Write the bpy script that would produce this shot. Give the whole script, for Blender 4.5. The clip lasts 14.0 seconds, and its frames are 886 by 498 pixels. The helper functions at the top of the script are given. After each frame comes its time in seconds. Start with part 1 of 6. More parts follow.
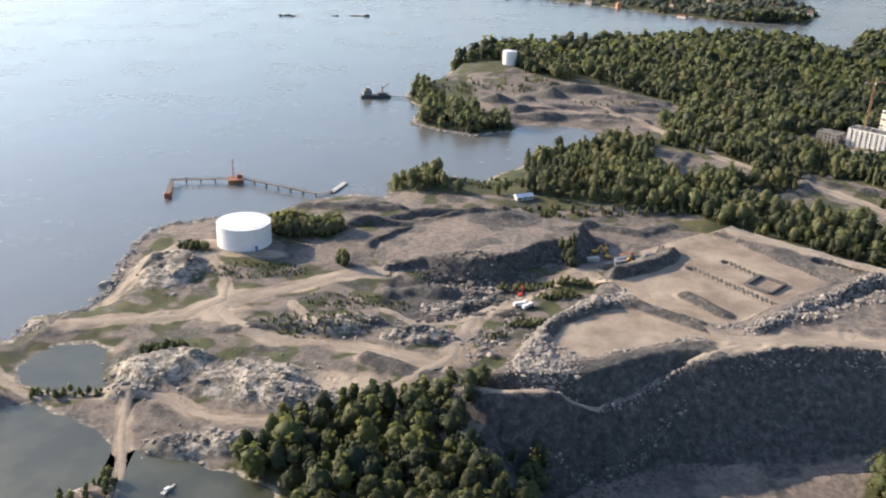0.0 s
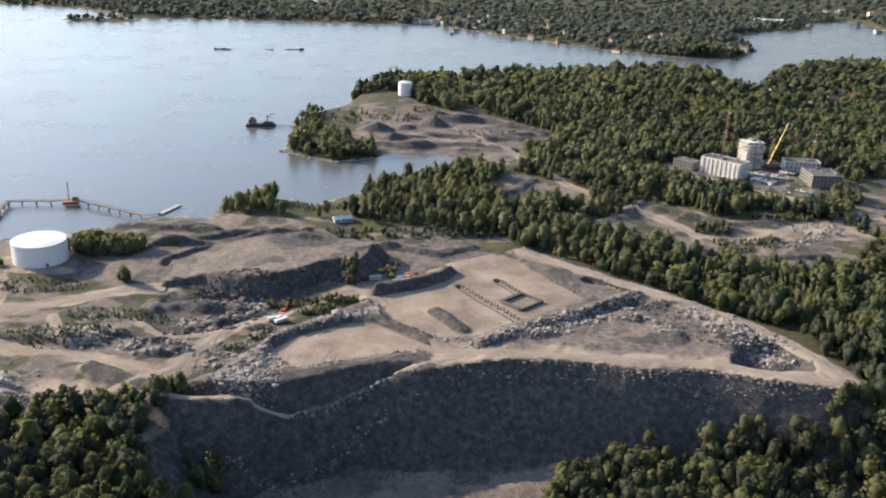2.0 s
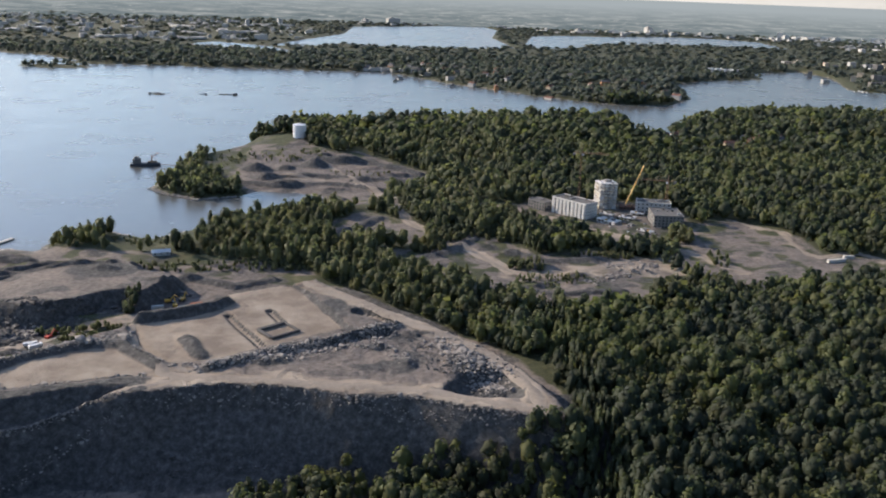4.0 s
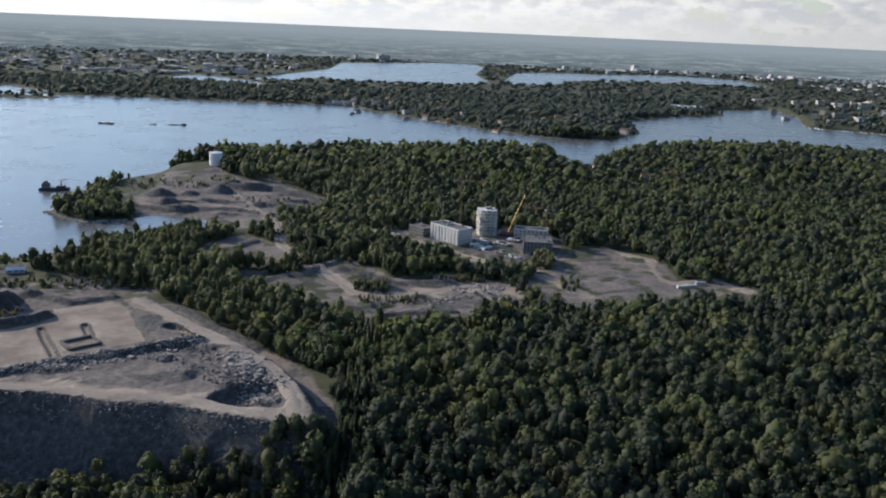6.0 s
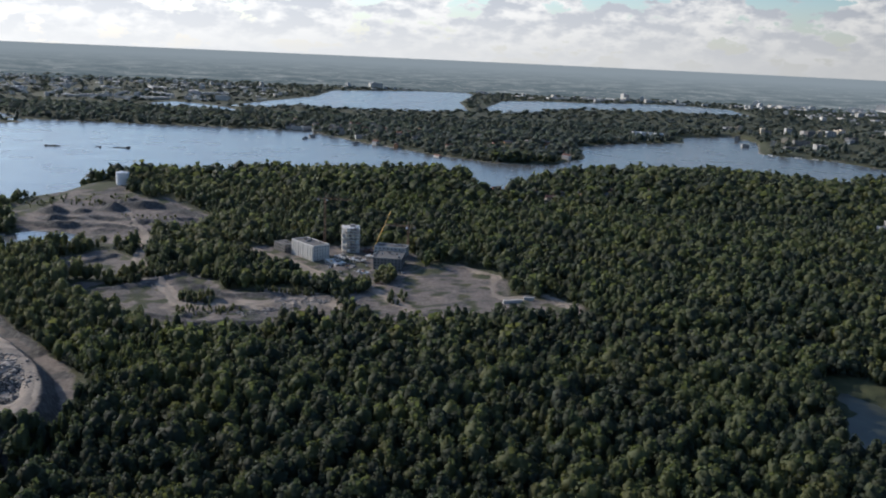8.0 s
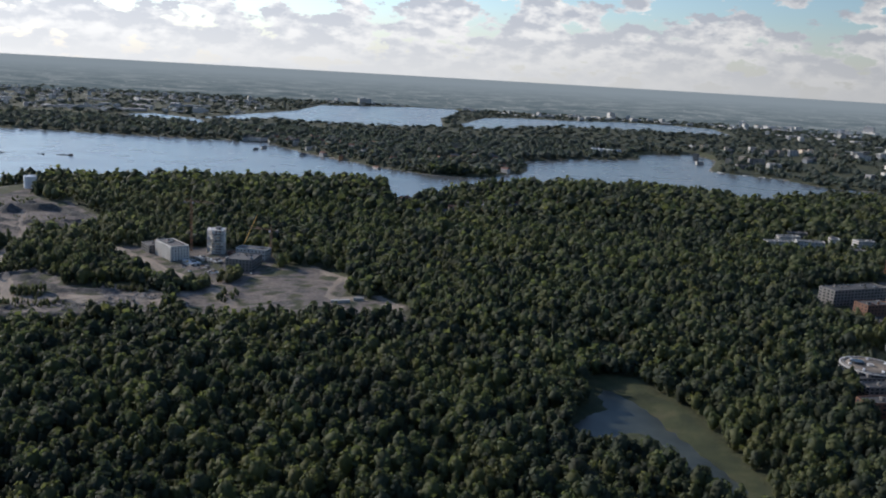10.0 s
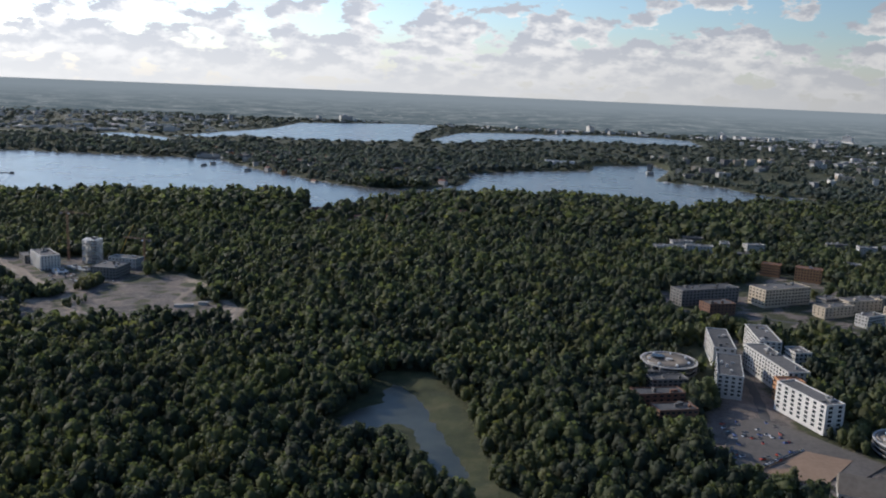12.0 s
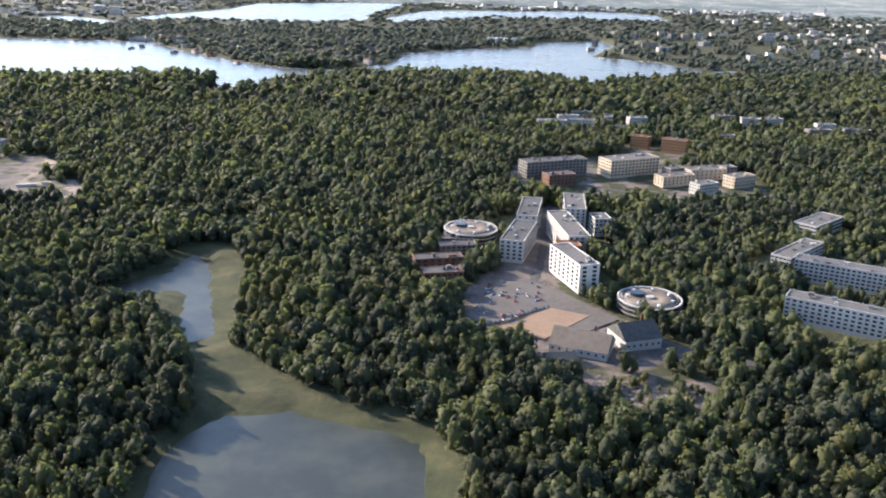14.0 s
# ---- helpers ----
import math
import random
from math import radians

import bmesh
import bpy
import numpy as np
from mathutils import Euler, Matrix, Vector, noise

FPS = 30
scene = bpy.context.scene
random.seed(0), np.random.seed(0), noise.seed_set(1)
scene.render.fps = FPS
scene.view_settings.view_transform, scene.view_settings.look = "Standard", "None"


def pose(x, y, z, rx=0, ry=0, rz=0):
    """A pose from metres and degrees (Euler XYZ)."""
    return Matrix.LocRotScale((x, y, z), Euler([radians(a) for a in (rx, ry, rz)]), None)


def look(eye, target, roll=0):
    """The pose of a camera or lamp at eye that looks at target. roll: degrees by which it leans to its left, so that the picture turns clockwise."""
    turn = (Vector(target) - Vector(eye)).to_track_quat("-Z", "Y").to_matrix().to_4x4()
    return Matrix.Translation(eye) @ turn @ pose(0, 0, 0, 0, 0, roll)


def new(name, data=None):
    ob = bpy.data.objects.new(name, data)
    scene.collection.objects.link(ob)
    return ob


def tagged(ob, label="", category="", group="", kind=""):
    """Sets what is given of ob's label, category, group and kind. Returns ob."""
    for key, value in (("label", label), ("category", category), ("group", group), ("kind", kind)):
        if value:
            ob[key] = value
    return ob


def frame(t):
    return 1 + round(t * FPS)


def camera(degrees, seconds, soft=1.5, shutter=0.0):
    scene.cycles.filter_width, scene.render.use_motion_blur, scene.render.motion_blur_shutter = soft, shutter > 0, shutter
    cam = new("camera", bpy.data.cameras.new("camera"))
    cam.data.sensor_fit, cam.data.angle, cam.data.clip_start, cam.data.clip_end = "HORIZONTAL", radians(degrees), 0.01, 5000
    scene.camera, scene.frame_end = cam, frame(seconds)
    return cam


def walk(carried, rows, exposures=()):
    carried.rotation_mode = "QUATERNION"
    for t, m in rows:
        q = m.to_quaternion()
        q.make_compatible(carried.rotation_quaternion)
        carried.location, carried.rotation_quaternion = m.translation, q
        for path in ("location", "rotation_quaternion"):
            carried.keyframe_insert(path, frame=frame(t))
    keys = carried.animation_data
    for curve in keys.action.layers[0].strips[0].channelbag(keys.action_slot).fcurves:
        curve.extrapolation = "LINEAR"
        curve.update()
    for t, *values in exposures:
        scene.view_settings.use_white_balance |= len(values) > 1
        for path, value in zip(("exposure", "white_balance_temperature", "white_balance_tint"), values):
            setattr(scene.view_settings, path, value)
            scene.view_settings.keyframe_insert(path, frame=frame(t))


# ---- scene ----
cam = camera(55.0, 14.0, soft=2.0)
SCALE = 0.465        # metres to one unit of the plan below, in which all places and sizes are given
PATH = [
    (0, (21.597, 3.998, 218.505), (21.707, 5.839, 217.73), 1.9),
    (0.5, (58.291, -2.287, 218.511), (58.386, -0.44, 217.749), 1.8),
    (1, (94.911, -8.416, 218.523), (95.003, -6.557, 217.79), 1.9),
    (1.5, (131.478, -14.335, 218.505), (131.566, -12.47, 217.788), 1.9),
    (2, (168.14, -19.981, 218.45), (168.226, -18.109, 217.752), 1.9),
    (2.5, (205.259, -25.335, 218.361), (205.348, -23.459, 217.674), 1.9),
    (3, (243.215, -30.471, 218.242), (243.279, -28.591, 217.563), 1.5),
    (3.5, (282.394, -35.469, 218.113), (282.477, -33.578, 217.466), 1.3),
    (3.7, (298.606, -37.466, 218.066), (298.685, -35.567, 217.444), 1.7),
    (5.8, (438.305, -58.693, 216.547), (438.34, -56.764, 216.022), 2.7),
    (6, (454.994, -60.73, 216.503), (455.029, -58.797, 215.991), 2.5),
    (6.5, (496.571, -65.868, 216.397), (496.596, -63.93, 215.904), 2.7),
    (7, (538.148, -70.999, 216.313), (538.161, -69.058, 215.834), 2.5),
    (7.5, (579.95, -76.013, 216.241), (579.956, -74.068, 215.772), 2.6),
    (8, (621.994, -80.898, 216.131), (621.979, -78.948, 215.682), 2.6),
    (10.3, (815.618, -102.841, 214.756), (815.56, -100.88, 214.365), 3.2),
    (10.5, (832.074, -104.623, 214.726), (832.008, -102.66, 214.35), 2.6),
    (11, (872.293, -108.75, 214.685), (872.224, -106.786, 214.312), 2.6),
    (11.5, (911.73, -112.594, 214.666), (911.649, -110.631, 214.295), 2.4),
    (12, (950.501, -116.252, 214.665), (950.421, -114.289, 214.293), 2.4),
    (12.5, (988.818, -119.875, 214.672), (988.744, -117.912, 214.297), 2.4),
    (13, (1026.97, -123.549, 214.699), (1026.906, -121.596, 214.269), 2.1),
    (13.5, (1065.146, -127.245, 214.709), (1065.09, -125.32, 214.165), 1.8),
    (14, (1103.287, -130.794, 214.718), (1103.228, -128.898, 214.084), 1.5),
]
walk(cam, [(t, look(Vector(e) * SCALE, Vector(g) * SCALE, r)) for t, e, g, r in PATH],
     [(0, 1.2, 7500, 12), (2, 1.05, 7400, 12), (3.5, 0.7, 7000, 12), (6, 0.25, 6200, 10), (8, 0.05, 6150, 10), (11, -0.08, 6150, 11), (12.7, -0.05, 6150, 11), (13.5, 0.7, 6500, 13), (14, 1.4, 6700, 15)])

# ---- world, sun, exposure ----
SUN_ELEV, SUN_AZ = 23.0, 61.0          # degrees above the horizon; degrees to the left of +y
world = bpy.data.worlds.new("sky")
scene.world = world
world.use_nodes = True
wn, wl = world.node_tree.nodes, world.node_tree.links
wn.clear()
w_out = wn.new("ShaderNodeOutputWorld")
w_bg = wn.new("ShaderNodeBackground")
w_sky = wn.new("ShaderNodeTexSky")
w_sky.sky_type, w_sky.sun_disc = "NISHITA", False
w_sky.sun_elevation, w_sky.sun_rotation = radians(SUN_ELEV), radians(-SUN_AZ)
w_sky.air_density, w_sky.dust_density, w_sky.ozone_density = 1.0, 0.6, 3.0
w_tc = wn.new("ShaderNodeTexCoord")
w_sep = wn.new("ShaderNodeSeparateXYZ")
wl.new(w_tc.outputs["Generated"], w_sep.inputs[0])
w_map = wn.new("ShaderNodeMapping")
w_map.inputs["Scale"].default_value = (8.5, 8.5, 19.0)
w_map.inputs["Location"].default_value = (1.3, 0.4, 0.0)
wl.new(w_tc.outputs["Generated"], w_map.inputs[0])
w_noise = wn.new("ShaderNodeTexNoise")
w_noise.inputs["Scale"].default_value = 2.2
w_noise.inputs["Detail"].default_value = 9.0
w_noise.inputs["Roughness"].default_value = 0.58
wl.new(w_map.outputs[0], w_noise.inputs["Vector"])
w_cover = wn.new("ShaderNodeMapRange")       # cloud cover thins out upwards
w_cover.inputs["From Min"].default_value, w_cover.inputs["From Max"].default_value = 0.03, 0.15
w_cover.inputs["To Min"].default_value, w_cover.inputs["To Max"].default_value = 0.13, -0.10
wl.new(w_sep.outputs["Z"], w_cover.inputs["Value"])
w_add = wn.new("ShaderNodeMath")
wl.new(w_noise.outputs["Fac"], w_add.inputs[0])
wl.new(w_cover.outputs[0], w_add.inputs[1])
w_ramp = wn.new("ShaderNodeValToRGB")
w_ramp.color_ramp.elements[0].position, w_ramp.color_ramp.elements[1].position = 0.525, 0.565
wl.new(w_add.outputs[0], w_ramp.inputs[0])
w_low = wn.new("ShaderNodeMapping")          # the same billows a little lower: the difference shows lit tops and grey bases
w_low.inputs["Scale"].default_value = (8.5, 8.5, 19.0)
w_low.inputs["Location"].default_value = (1.25, 0.36, 0.16)
wl.new(w_tc.outputs["Generated"], w_low.inputs[0])
w_noise2 = wn.new("ShaderNodeTexNoise")
w_noise2.inputs["Scale"].default_value = 2.2
w_noise2.inputs["Detail"].default_value = 7.0
w_noise2.inputs["Roughness"].default_value = 0.55
wl.new(w_low.outputs[0], w_noise2.inputs["Vector"])
w_diff = wn.new("ShaderNodeMath")
w_diff.operation = "SUBTRACT"
wl.new(w_noise2.outputs["Fac"], w_diff.inputs[0])
wl.new(w_noise.outputs["Fac"], w_diff.inputs[1])
w_off = wn.new("ShaderNodeMath")
wl.new(w_diff.outputs[0], w_off.inputs[0])
w_off.inputs[1].default_value = 0.5
w_shade = wn.new("ShaderNodeValToRGB")       # grey bases, bright billows
w_shade.color_ramp.elements[0].position, w_shade.color_ramp.elements[1].position = 0.43, 0.60
w_shade.color_ramp.elements[0].color = (5.3, 5.5, 5.9, 1)
w_shade.color_ramp.elements[1].color = (9.8, 9.5, 9.0, 1)
wl.new(w_off.outputs[0], w_shade.inputs[0])
w_mix = wn.new("ShaderNodeMix")
w_mix.data_type = "RGBA"
wl.new(w_ramp.outputs["Color"], w_mix.inputs["Factor"])
w_blue = wn.new("ShaderNodeMix")
w_blue.data_type, w_blue.blend_type = "RGBA", "MULTIPLY"
w_blue.inputs["Factor"].default_value = 1.0
wl.new(w_sky.outputs[0], w_blue.inputs["A"])
w_blue.inputs["B"].default_value = (1.52, 1.52, 1.56, 1)
wl.new(w_blue.outputs["Result"], w_mix.inputs["A"])
wl.new(w_shade.outputs["Color"], w_mix.inputs["B"])
w_haze = wn.new("ShaderNodeMapRange")        # pale haze over the horizon
w_haze.inputs["From Min"].default_value, w_haze.inputs["From Max"].default_value = 0.0, 0.07
w_haze.inputs["To Min"].default_value, w_haze.inputs["To Max"].default_value = 0.9, 0.0
wl.new(w_sep.outputs["Z"], w_haze.inputs["Value"])
w_mix2 = wn.new("ShaderNodeMix")
w_mix2.data_type = "RGBA"
wl.new(w_haze.outputs[0], w_mix2.inputs["Factor"])
wl.new(w_mix.outputs["Result"], w_mix2.inputs["A"])
w_mix2.inputs["B"].default_value = (6.9, 6.8, 6.6, 1)
w_dot = wn.new("ShaderNodeVectorMath")       # the sunward half of the sky is the brighter one
w_dot.operation = "DOT_PRODUCT"
wl.new(w_tc.outputs["Generated"], w_dot.inputs[0])
w_dot.inputs[1].default_value = (-math.sin(radians(SUN_AZ)), math.cos(radians(SUN_AZ)), 0.0)
w_side = wn.new("ShaderNodeMapRange")
w_side.inputs["From Min"].default_value, w_side.inputs["From Max"].default_value = -0.2, 0.9
w_side.inputs["To Min"].default_value, w_side.inputs["To Max"].default_value = 0.5, 1.2
wl.new(w_dot.outputs["Value"], w_side.inputs["Value"])
w_mul = wn.new("ShaderNodeMix")
w_mul.data_type, w_mul.blend_type = "RGBA", "MULTIPLY"
w_mul.inputs["Factor"].default_value = 1.0
wl.new(w_mix2.outputs["Result"], w_mul.inputs["A"])
wl.new(w_side.outputs[0], w_mul.inputs["B"])
wl.new(w_mul.outputs["Result"], w_bg.inputs["Color"])
w_bg.inputs["Strength"].default_value = 0.115
wl.new(w_bg.outputs[0], w_out.inputs["Surface"])

sun_data = bpy.data.lights.new("sun", "SUN")
sun_data.energy, sun_data.angle, sun_data.color = 3.9, radians(0.6), (1.0, 0.87, 0.70)
sun = new("sun", sun_data)
az, el = radians(SUN_AZ), radians(SUN_ELEV)
SUN_WAY = Vector((-math.sin(az) * math.cos(el), math.cos(az) * math.cos(el), math.sin(el)))
sun.rotation_euler = SUN_WAY.to_track_quat("Z", "Y").to_euler()


# ---- materials ----
def shader(name, rough=0.9, metal=0.0):
    m = bpy.data.materials.new(name)
    m.use_nodes = True
    b = m.node_tree.nodes["Principled BSDF"]
    b.inputs["Roughness"].default_value, b.inputs["Metallic"].default_value = rough, metal
    return m, m.node_tree.nodes, m.node_tree.links, b


def noise_tex(n, l, scale, detail=6.0, rough=0.6, vec=None):
    t = n.new("ShaderNodeTexNoise")
    t.inputs["Scale"].default_value, t.inputs["Detail"].default_value, t.inputs["Roughness"].default_value = scale / (SCALE if vec is None else 1.0), detail, rough
    if vec is None:
        vec = n.new("ShaderNodeNewGeometry").outputs["Position"]
    l.new(vec, t.inputs["Vector"])
    return t.outputs["Fac"]


def ramp(n, l, fac, stops):
    r = n.new("ShaderNodeValToRGB")
    e = r.color_ramp.elements
    while len(e) < len(stops):
        e.new(0.5)
    for k, (p, c) in zip(e, stops):
        k.position, k.color = p, (*c, 1)
    l.new(fac, r.inputs[0])
    return r.outputs["Color"]


def mixc(n, l, fac, a, b, kind="MIX"):
    m = n.new("ShaderNodeMix")
    m.data_type, m.blend_type = "RGBA", kind
    for s, v in (("Factor", fac), ("A", a), ("B", b)):
        if isinstance(v, (int, float)):
            m.inputs[s].default_value = v
        elif isinstance(v, tuple):
            m.inputs[s].default_value = (*v, 1)
        else:
            l.new(v, m.inputs[s])
    return m.outputs["Result"]


def bump(n, l, b, height, strength, dist):
    k = n.new("ShaderNodeBump")
    k.inputs["Strength"].default_value, k.inputs["Distance"].default_value = strength, dist * SCALE
    l.new(height, k.inputs["Height"])
    l.new(k.outputs[0], b.inputs["Normal"])


def surface(name, dark, light, scale=0.5, rough=0.85, metal=0.0, relief=0.3, dist=0.1, patch=0.03):
    """Two-scale mottled surface between two colours."""
    m, n, l, b = shader(name, rough, metal)
    fine = noise_tex(n, l, scale, 8)
    big = noise_tex(n, l, patch, 4)
    c = ramp(n, l, fine, [(0.37, dark), (0.63, light)])
    c2 = mixc(n, l, big, c, tuple(0.5 * (x + y) for x, y in zip(dark, light)))
    mul = ramp(n, l, big, [(0.3, (0.82, 0.82, 0.82)), (0.7, (1.08, 1.08, 1.08))])
    l.new(mixc(n, l, 1.0, c2, mul, "MULTIPLY"), b.inputs["Base Color"])
    if relief:
        bump(n, l, b, fine, relief, dist)
    return m


def foliage(name, cols):
    m, n, l, b = shader(name, 0.75)
    geo = n.new("ShaderNodeNewGeometry")
    patch = noise_tex(n, l, 0.012, 5)
    mid = noise_tex(n, l, 0.07, 3)
    add = n.new("ShaderNodeMath")
    add.operation = "MULTIPLY_ADD"
    l.new(geo.outputs["Random Per Island"], add.inputs[0])
    add.inputs[1].default_value = 0.05
    tint = n.new("ShaderNodeAttribute")            # each tree has its own green
    tint.attribute_name = "tint"
    tree = n.new("ShaderNodeMath")
    tree.operation = "MULTIPLY_ADD"
    l.new(tint.outputs["Fac"], tree.inputs[0])
    tree.inputs[1].default_value = 0.32
    l.new(patch, tree.inputs[2])
    l.new(tree.outputs[0], add.inputs[2])
    add2 = n.new("ShaderNodeMath")
    add2.operation = "MULTIPLY_ADD"
    l.new(mid, add2.inputs[0])
    add2.inputs[1].default_value = 0.5
    l.new(add.outputs[0], add2.inputs[2])
    c = ramp(n, l, add2.outputs[0], [(0.70, cols[0]), (0.93, cols[1]), (1.16, cols[2])])
    brown = ramp(n, l, noise_tex(n, l, 0.02, 4), [(0.50, (0, 0, 0)), (0.64, (0.35, 0.35, 0.35))])
    c = mixc(n, l, brown, c, mixc(n, l, 1.0, c, (1.35, 1.0, 0.75), "MULTIPLY"))
    l.new(c, b.inputs["Base Color"])
    tr = n.new("ShaderNodeBsdfTranslucent")
    l.new(mixc(n, l, 1.0, c, (1.2, 1.25, 0.95), "MULTIPLY"), tr.inputs["Color"])
    mx = n.new("ShaderNodeMixShader")
    mx.inputs[0].default_value = 0.5
    l.new(b.outputs[0], mx.inputs[1])
    l.new(tr.outputs[0], mx.inputs[2])
    l.new(mx.outputs[0], n["Material Output"].inputs["Surface"])
    return m


LEAF = foliage("forest leaves", [(0.044, 0.057, 0.039), (0.064, 0.081, 0.046), (0.112, 0.130, 0.056)])
LEAF_BIRCH = foliage("birch leaves", [(0.062, 0.076, 0.046), (0.100, 0.116, 0.062), (0.150, 0.162, 0.082)])
# far leaves are lightened and blued: distance haze put into the base colour
LEAF_FAR_HAZE = foliage("haze-tinted far forest leaves", [(0.066, 0.086, 0.078), (0.090, 0.112, 0.096), (0.122, 0.140, 0.116)])
BARK = surface("bark", (0.06, 0.045, 0.035), (0.16, 0.13, 0.10), 3.0)
GRAVEL_ROAD = surface("gravel road", (0.225, 0.185, 0.150), (0.345, 0.290, 0.240), 0.35, 0.95, 0, 0.4, 0.15)
ASPHALT = surface("asphalt", (0.05, 0.05, 0.052), (0.10, 0.098, 0.095), 0.4, 0.85)
PAVING = surface("pale paving", (0.095, 0.086, 0.078), (0.165, 0.148, 0.132), 0.4, 0.9)
SAND = surface("sand court", (0.27, 0.178, 0.118), (0.34, 0.235, 0.162), 0.3, 0.95)
STONE = surface("broken stone", (0.15, 0.135, 0.122), (0.42, 0.375, 0.335), 0.3, 0.9, 0, 0.5, 0.3)
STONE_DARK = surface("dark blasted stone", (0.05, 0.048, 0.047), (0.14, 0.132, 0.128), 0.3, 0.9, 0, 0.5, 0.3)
WHITE_STEEL = surface("white painted steel", (0.72, 0.73, 0.75), (0.82, 0.82, 0.83), 0.25, 0.45, 0, 0.05, 0.05)
WHITE_WALL = surface("white render", (0.44, 0.425, 0.40), (0.56, 0.545, 0.52), 0.3, 0.85, 0, 0.05)
GREY_WALL = surface("grey concrete", (0.15, 0.145, 0.14), (0.25, 0.24, 0.23), 0.3, 0.9, 0, 0.1)
ORANGE_WALL = surface("orange render", (0.40, 0.19, 0.085), (0.49, 0.25, 0.12), 0.3, 0.85, 0, 0.05)
BRICK_WALL = surface("red brick", (0.13, 0.07, 0.05), (0.22, 0.12, 0.085), 0.6, 0.9, 0, 0.1)
BEIGE_WALL = surface("beige render", (0.44, 0.37, 0.28), (0.54, 0.46, 0.36), 0.3, 0.85, 0, 0.05)
NEW_WALL = surface("fresh white render", (0.58, 0.56, 0.53), (0.70, 0.68, 0.65), 0.3, 0.85, 0, 0.05)
ROOF_DARK = surface("bitumen roof", (0.05, 0.05, 0.052), (0.13, 0.125, 0.12), 0.3, 0.85)
ROOF_SAND = surface("gravelled roof", (0.15, 0.125, 0.10), (0.24, 0.205, 0.165), 0.3, 0.9)
ROOF_GREY = surface("grey roof felt", (0.10, 0.095, 0.09), (0.18, 0.17, 0.16), 0.3, 0.85)
ROOF_RED = surface("red roof tiles", (0.15, 0.075, 0.055), (0.24, 0.125, 0.09), 0.6, 0.85)
TIMBER = surface("weathered timber", (0.13, 0.10, 0.085), (0.25, 0.20, 0.17), 0.8, 0.9)
RUST = surface("rusty red steel", (0.22, 0.085, 0.05), (0.36, 0.15, 0.09), 0.8, 0.8)
STEEL = surface("grey steel", (0.20, 0.21, 0.22), (0.34, 0.35, 0.36), 0.6, 0.5, 0.6)
YELLOW = surface("yellow machine paint", (0.52, 0.30, 0.04), (0.66, 0.40, 0.07), 0.8, 0.5)
RED = surface("red machine paint", (0.45, 0.05, 0.03), (0.60, 0.09, 0.05), 0.8, 0.5)
CRANE = surface("orange crane paint", (0.30, 0.17, 0.10), (0.42, 0.24, 0.14), 0.8, 0.5)
RUBBER = surface("black rubber", (0.02, 0.02, 0.02), (0.05, 0.05, 0.05), 2.0, 0.9)
BLUE = surface("blue paint", (0.06, 0.11, 0.34), (0.10, 0.16, 0.42), 0.8, 0.35)

GLASS, gn, gl, gb = shader("window glass", 0.06)
gl.new(ramp(gn, gl, noise_tex(gn, gl, 0.4, 2), [(0.3, (0.015, 0.02, 0.025)), (0.7, (0.05, 0.06, 0.07))]), gb.inputs["Base Color"])

WATER, an, al, ab = shader("sea water", 0.16)
wave_a = noise_tex(an, al, 0.16, 5, 0.65)
wave_b = noise_tex(an, al, 0.012, 4)
al.new(ramp(an, al, wave_b, [(0.35, (0.104, 0.108, 0.104)), (0.65, (0.116, 0.121, 0.116))]), ab.inputs["Base Color"])
al.new(ramp(an, al, wave_b, [(0.35, (0.24, 0.24, 0.24)), (0.65, (0.28, 0.28, 0.28))]), ab.inputs["Roughness"])
bump(an, al, ab, wave_a, 0.035, 0.3)

POND_WATER, qn, ql, qb = shader("murky pond water", 0.42)
ql.new(ramp(qn, ql, noise_tex(qn, ql, 0.03, 5), [(0.40, (0.030, 0.036, 0.026)), (0.62, (0.062, 0.068, 0.048))]), qb.inputs["Base Color"])
bump(qn, ql, qb, noise_tex(qn, ql, 0.3, 4), 0.03, 0.2)

# ground: forest floor, gravel, grass, bare rock and sand by the vertex weights
GROUND, tn, tl, tb = shader("ground", 0.95)
cov = tn.new("ShaderNodeVertexColor")
cov.layer_name = "cover"
csep = tn.new("ShaderNodeSeparateColor")
tl.new(cov.outputs["Color"], csep.inputs[0])
g_fine = noise_tex(tn, tl, 0.30, 10, 0.72)
g_mid = noise_tex(tn, tl, 0.045, 7, 0.6)
g_big = noise_tex(tn, tl, 0.010, 5)


def weight(out, soft=0.22):
    """A cover weight, broken up along its edge by noise."""
    a = tn.new("ShaderNodeMath")
    a.operation = "MULTIPLY_ADD"
    tl.new(g_mid, a.inputs[0])
    a.inputs[1].default_value = 0.9
    tl.new(out, a.inputs[2])
    r = tn.new("ShaderNodeMapRange")
    r.inputs["From Min"].default_value, r.inputs["From Max"].default_value = 0.95 - soft, 0.95 + soft
    tl.new(a.outputs[0], r.inputs["Value"])
    return r.outputs[0]


c_forest = ramp(tn, tl, g_fine, [(0.38, (0.030, 0.036, 0.014)), (0.62, (0.075, 0.078, 0.032))])
c_gravel = ramp(tn, tl, g_fine, [(0.38, (0.080, 0.068, 0.062)), (0.5, (0.175, 0.147, 0.130)), (0.62, (0.29, 0.247, 0.215))])
c_gravel = mixc(tn, tl, g_big, c_gravel, ramp(tn, tl, g_mid, [(0.40, (0.105, 0.092, 0.086)), (0.60, (0.235, 0.190, 0.160))]))
c_grass = ramp(tn, tl, g_mid, [(0.38, (0.030, 0.039, 0.016)), (0.5, (0.050, 0.060, 0.023)), (0.64, (0.088, 0.086, 0.040))])
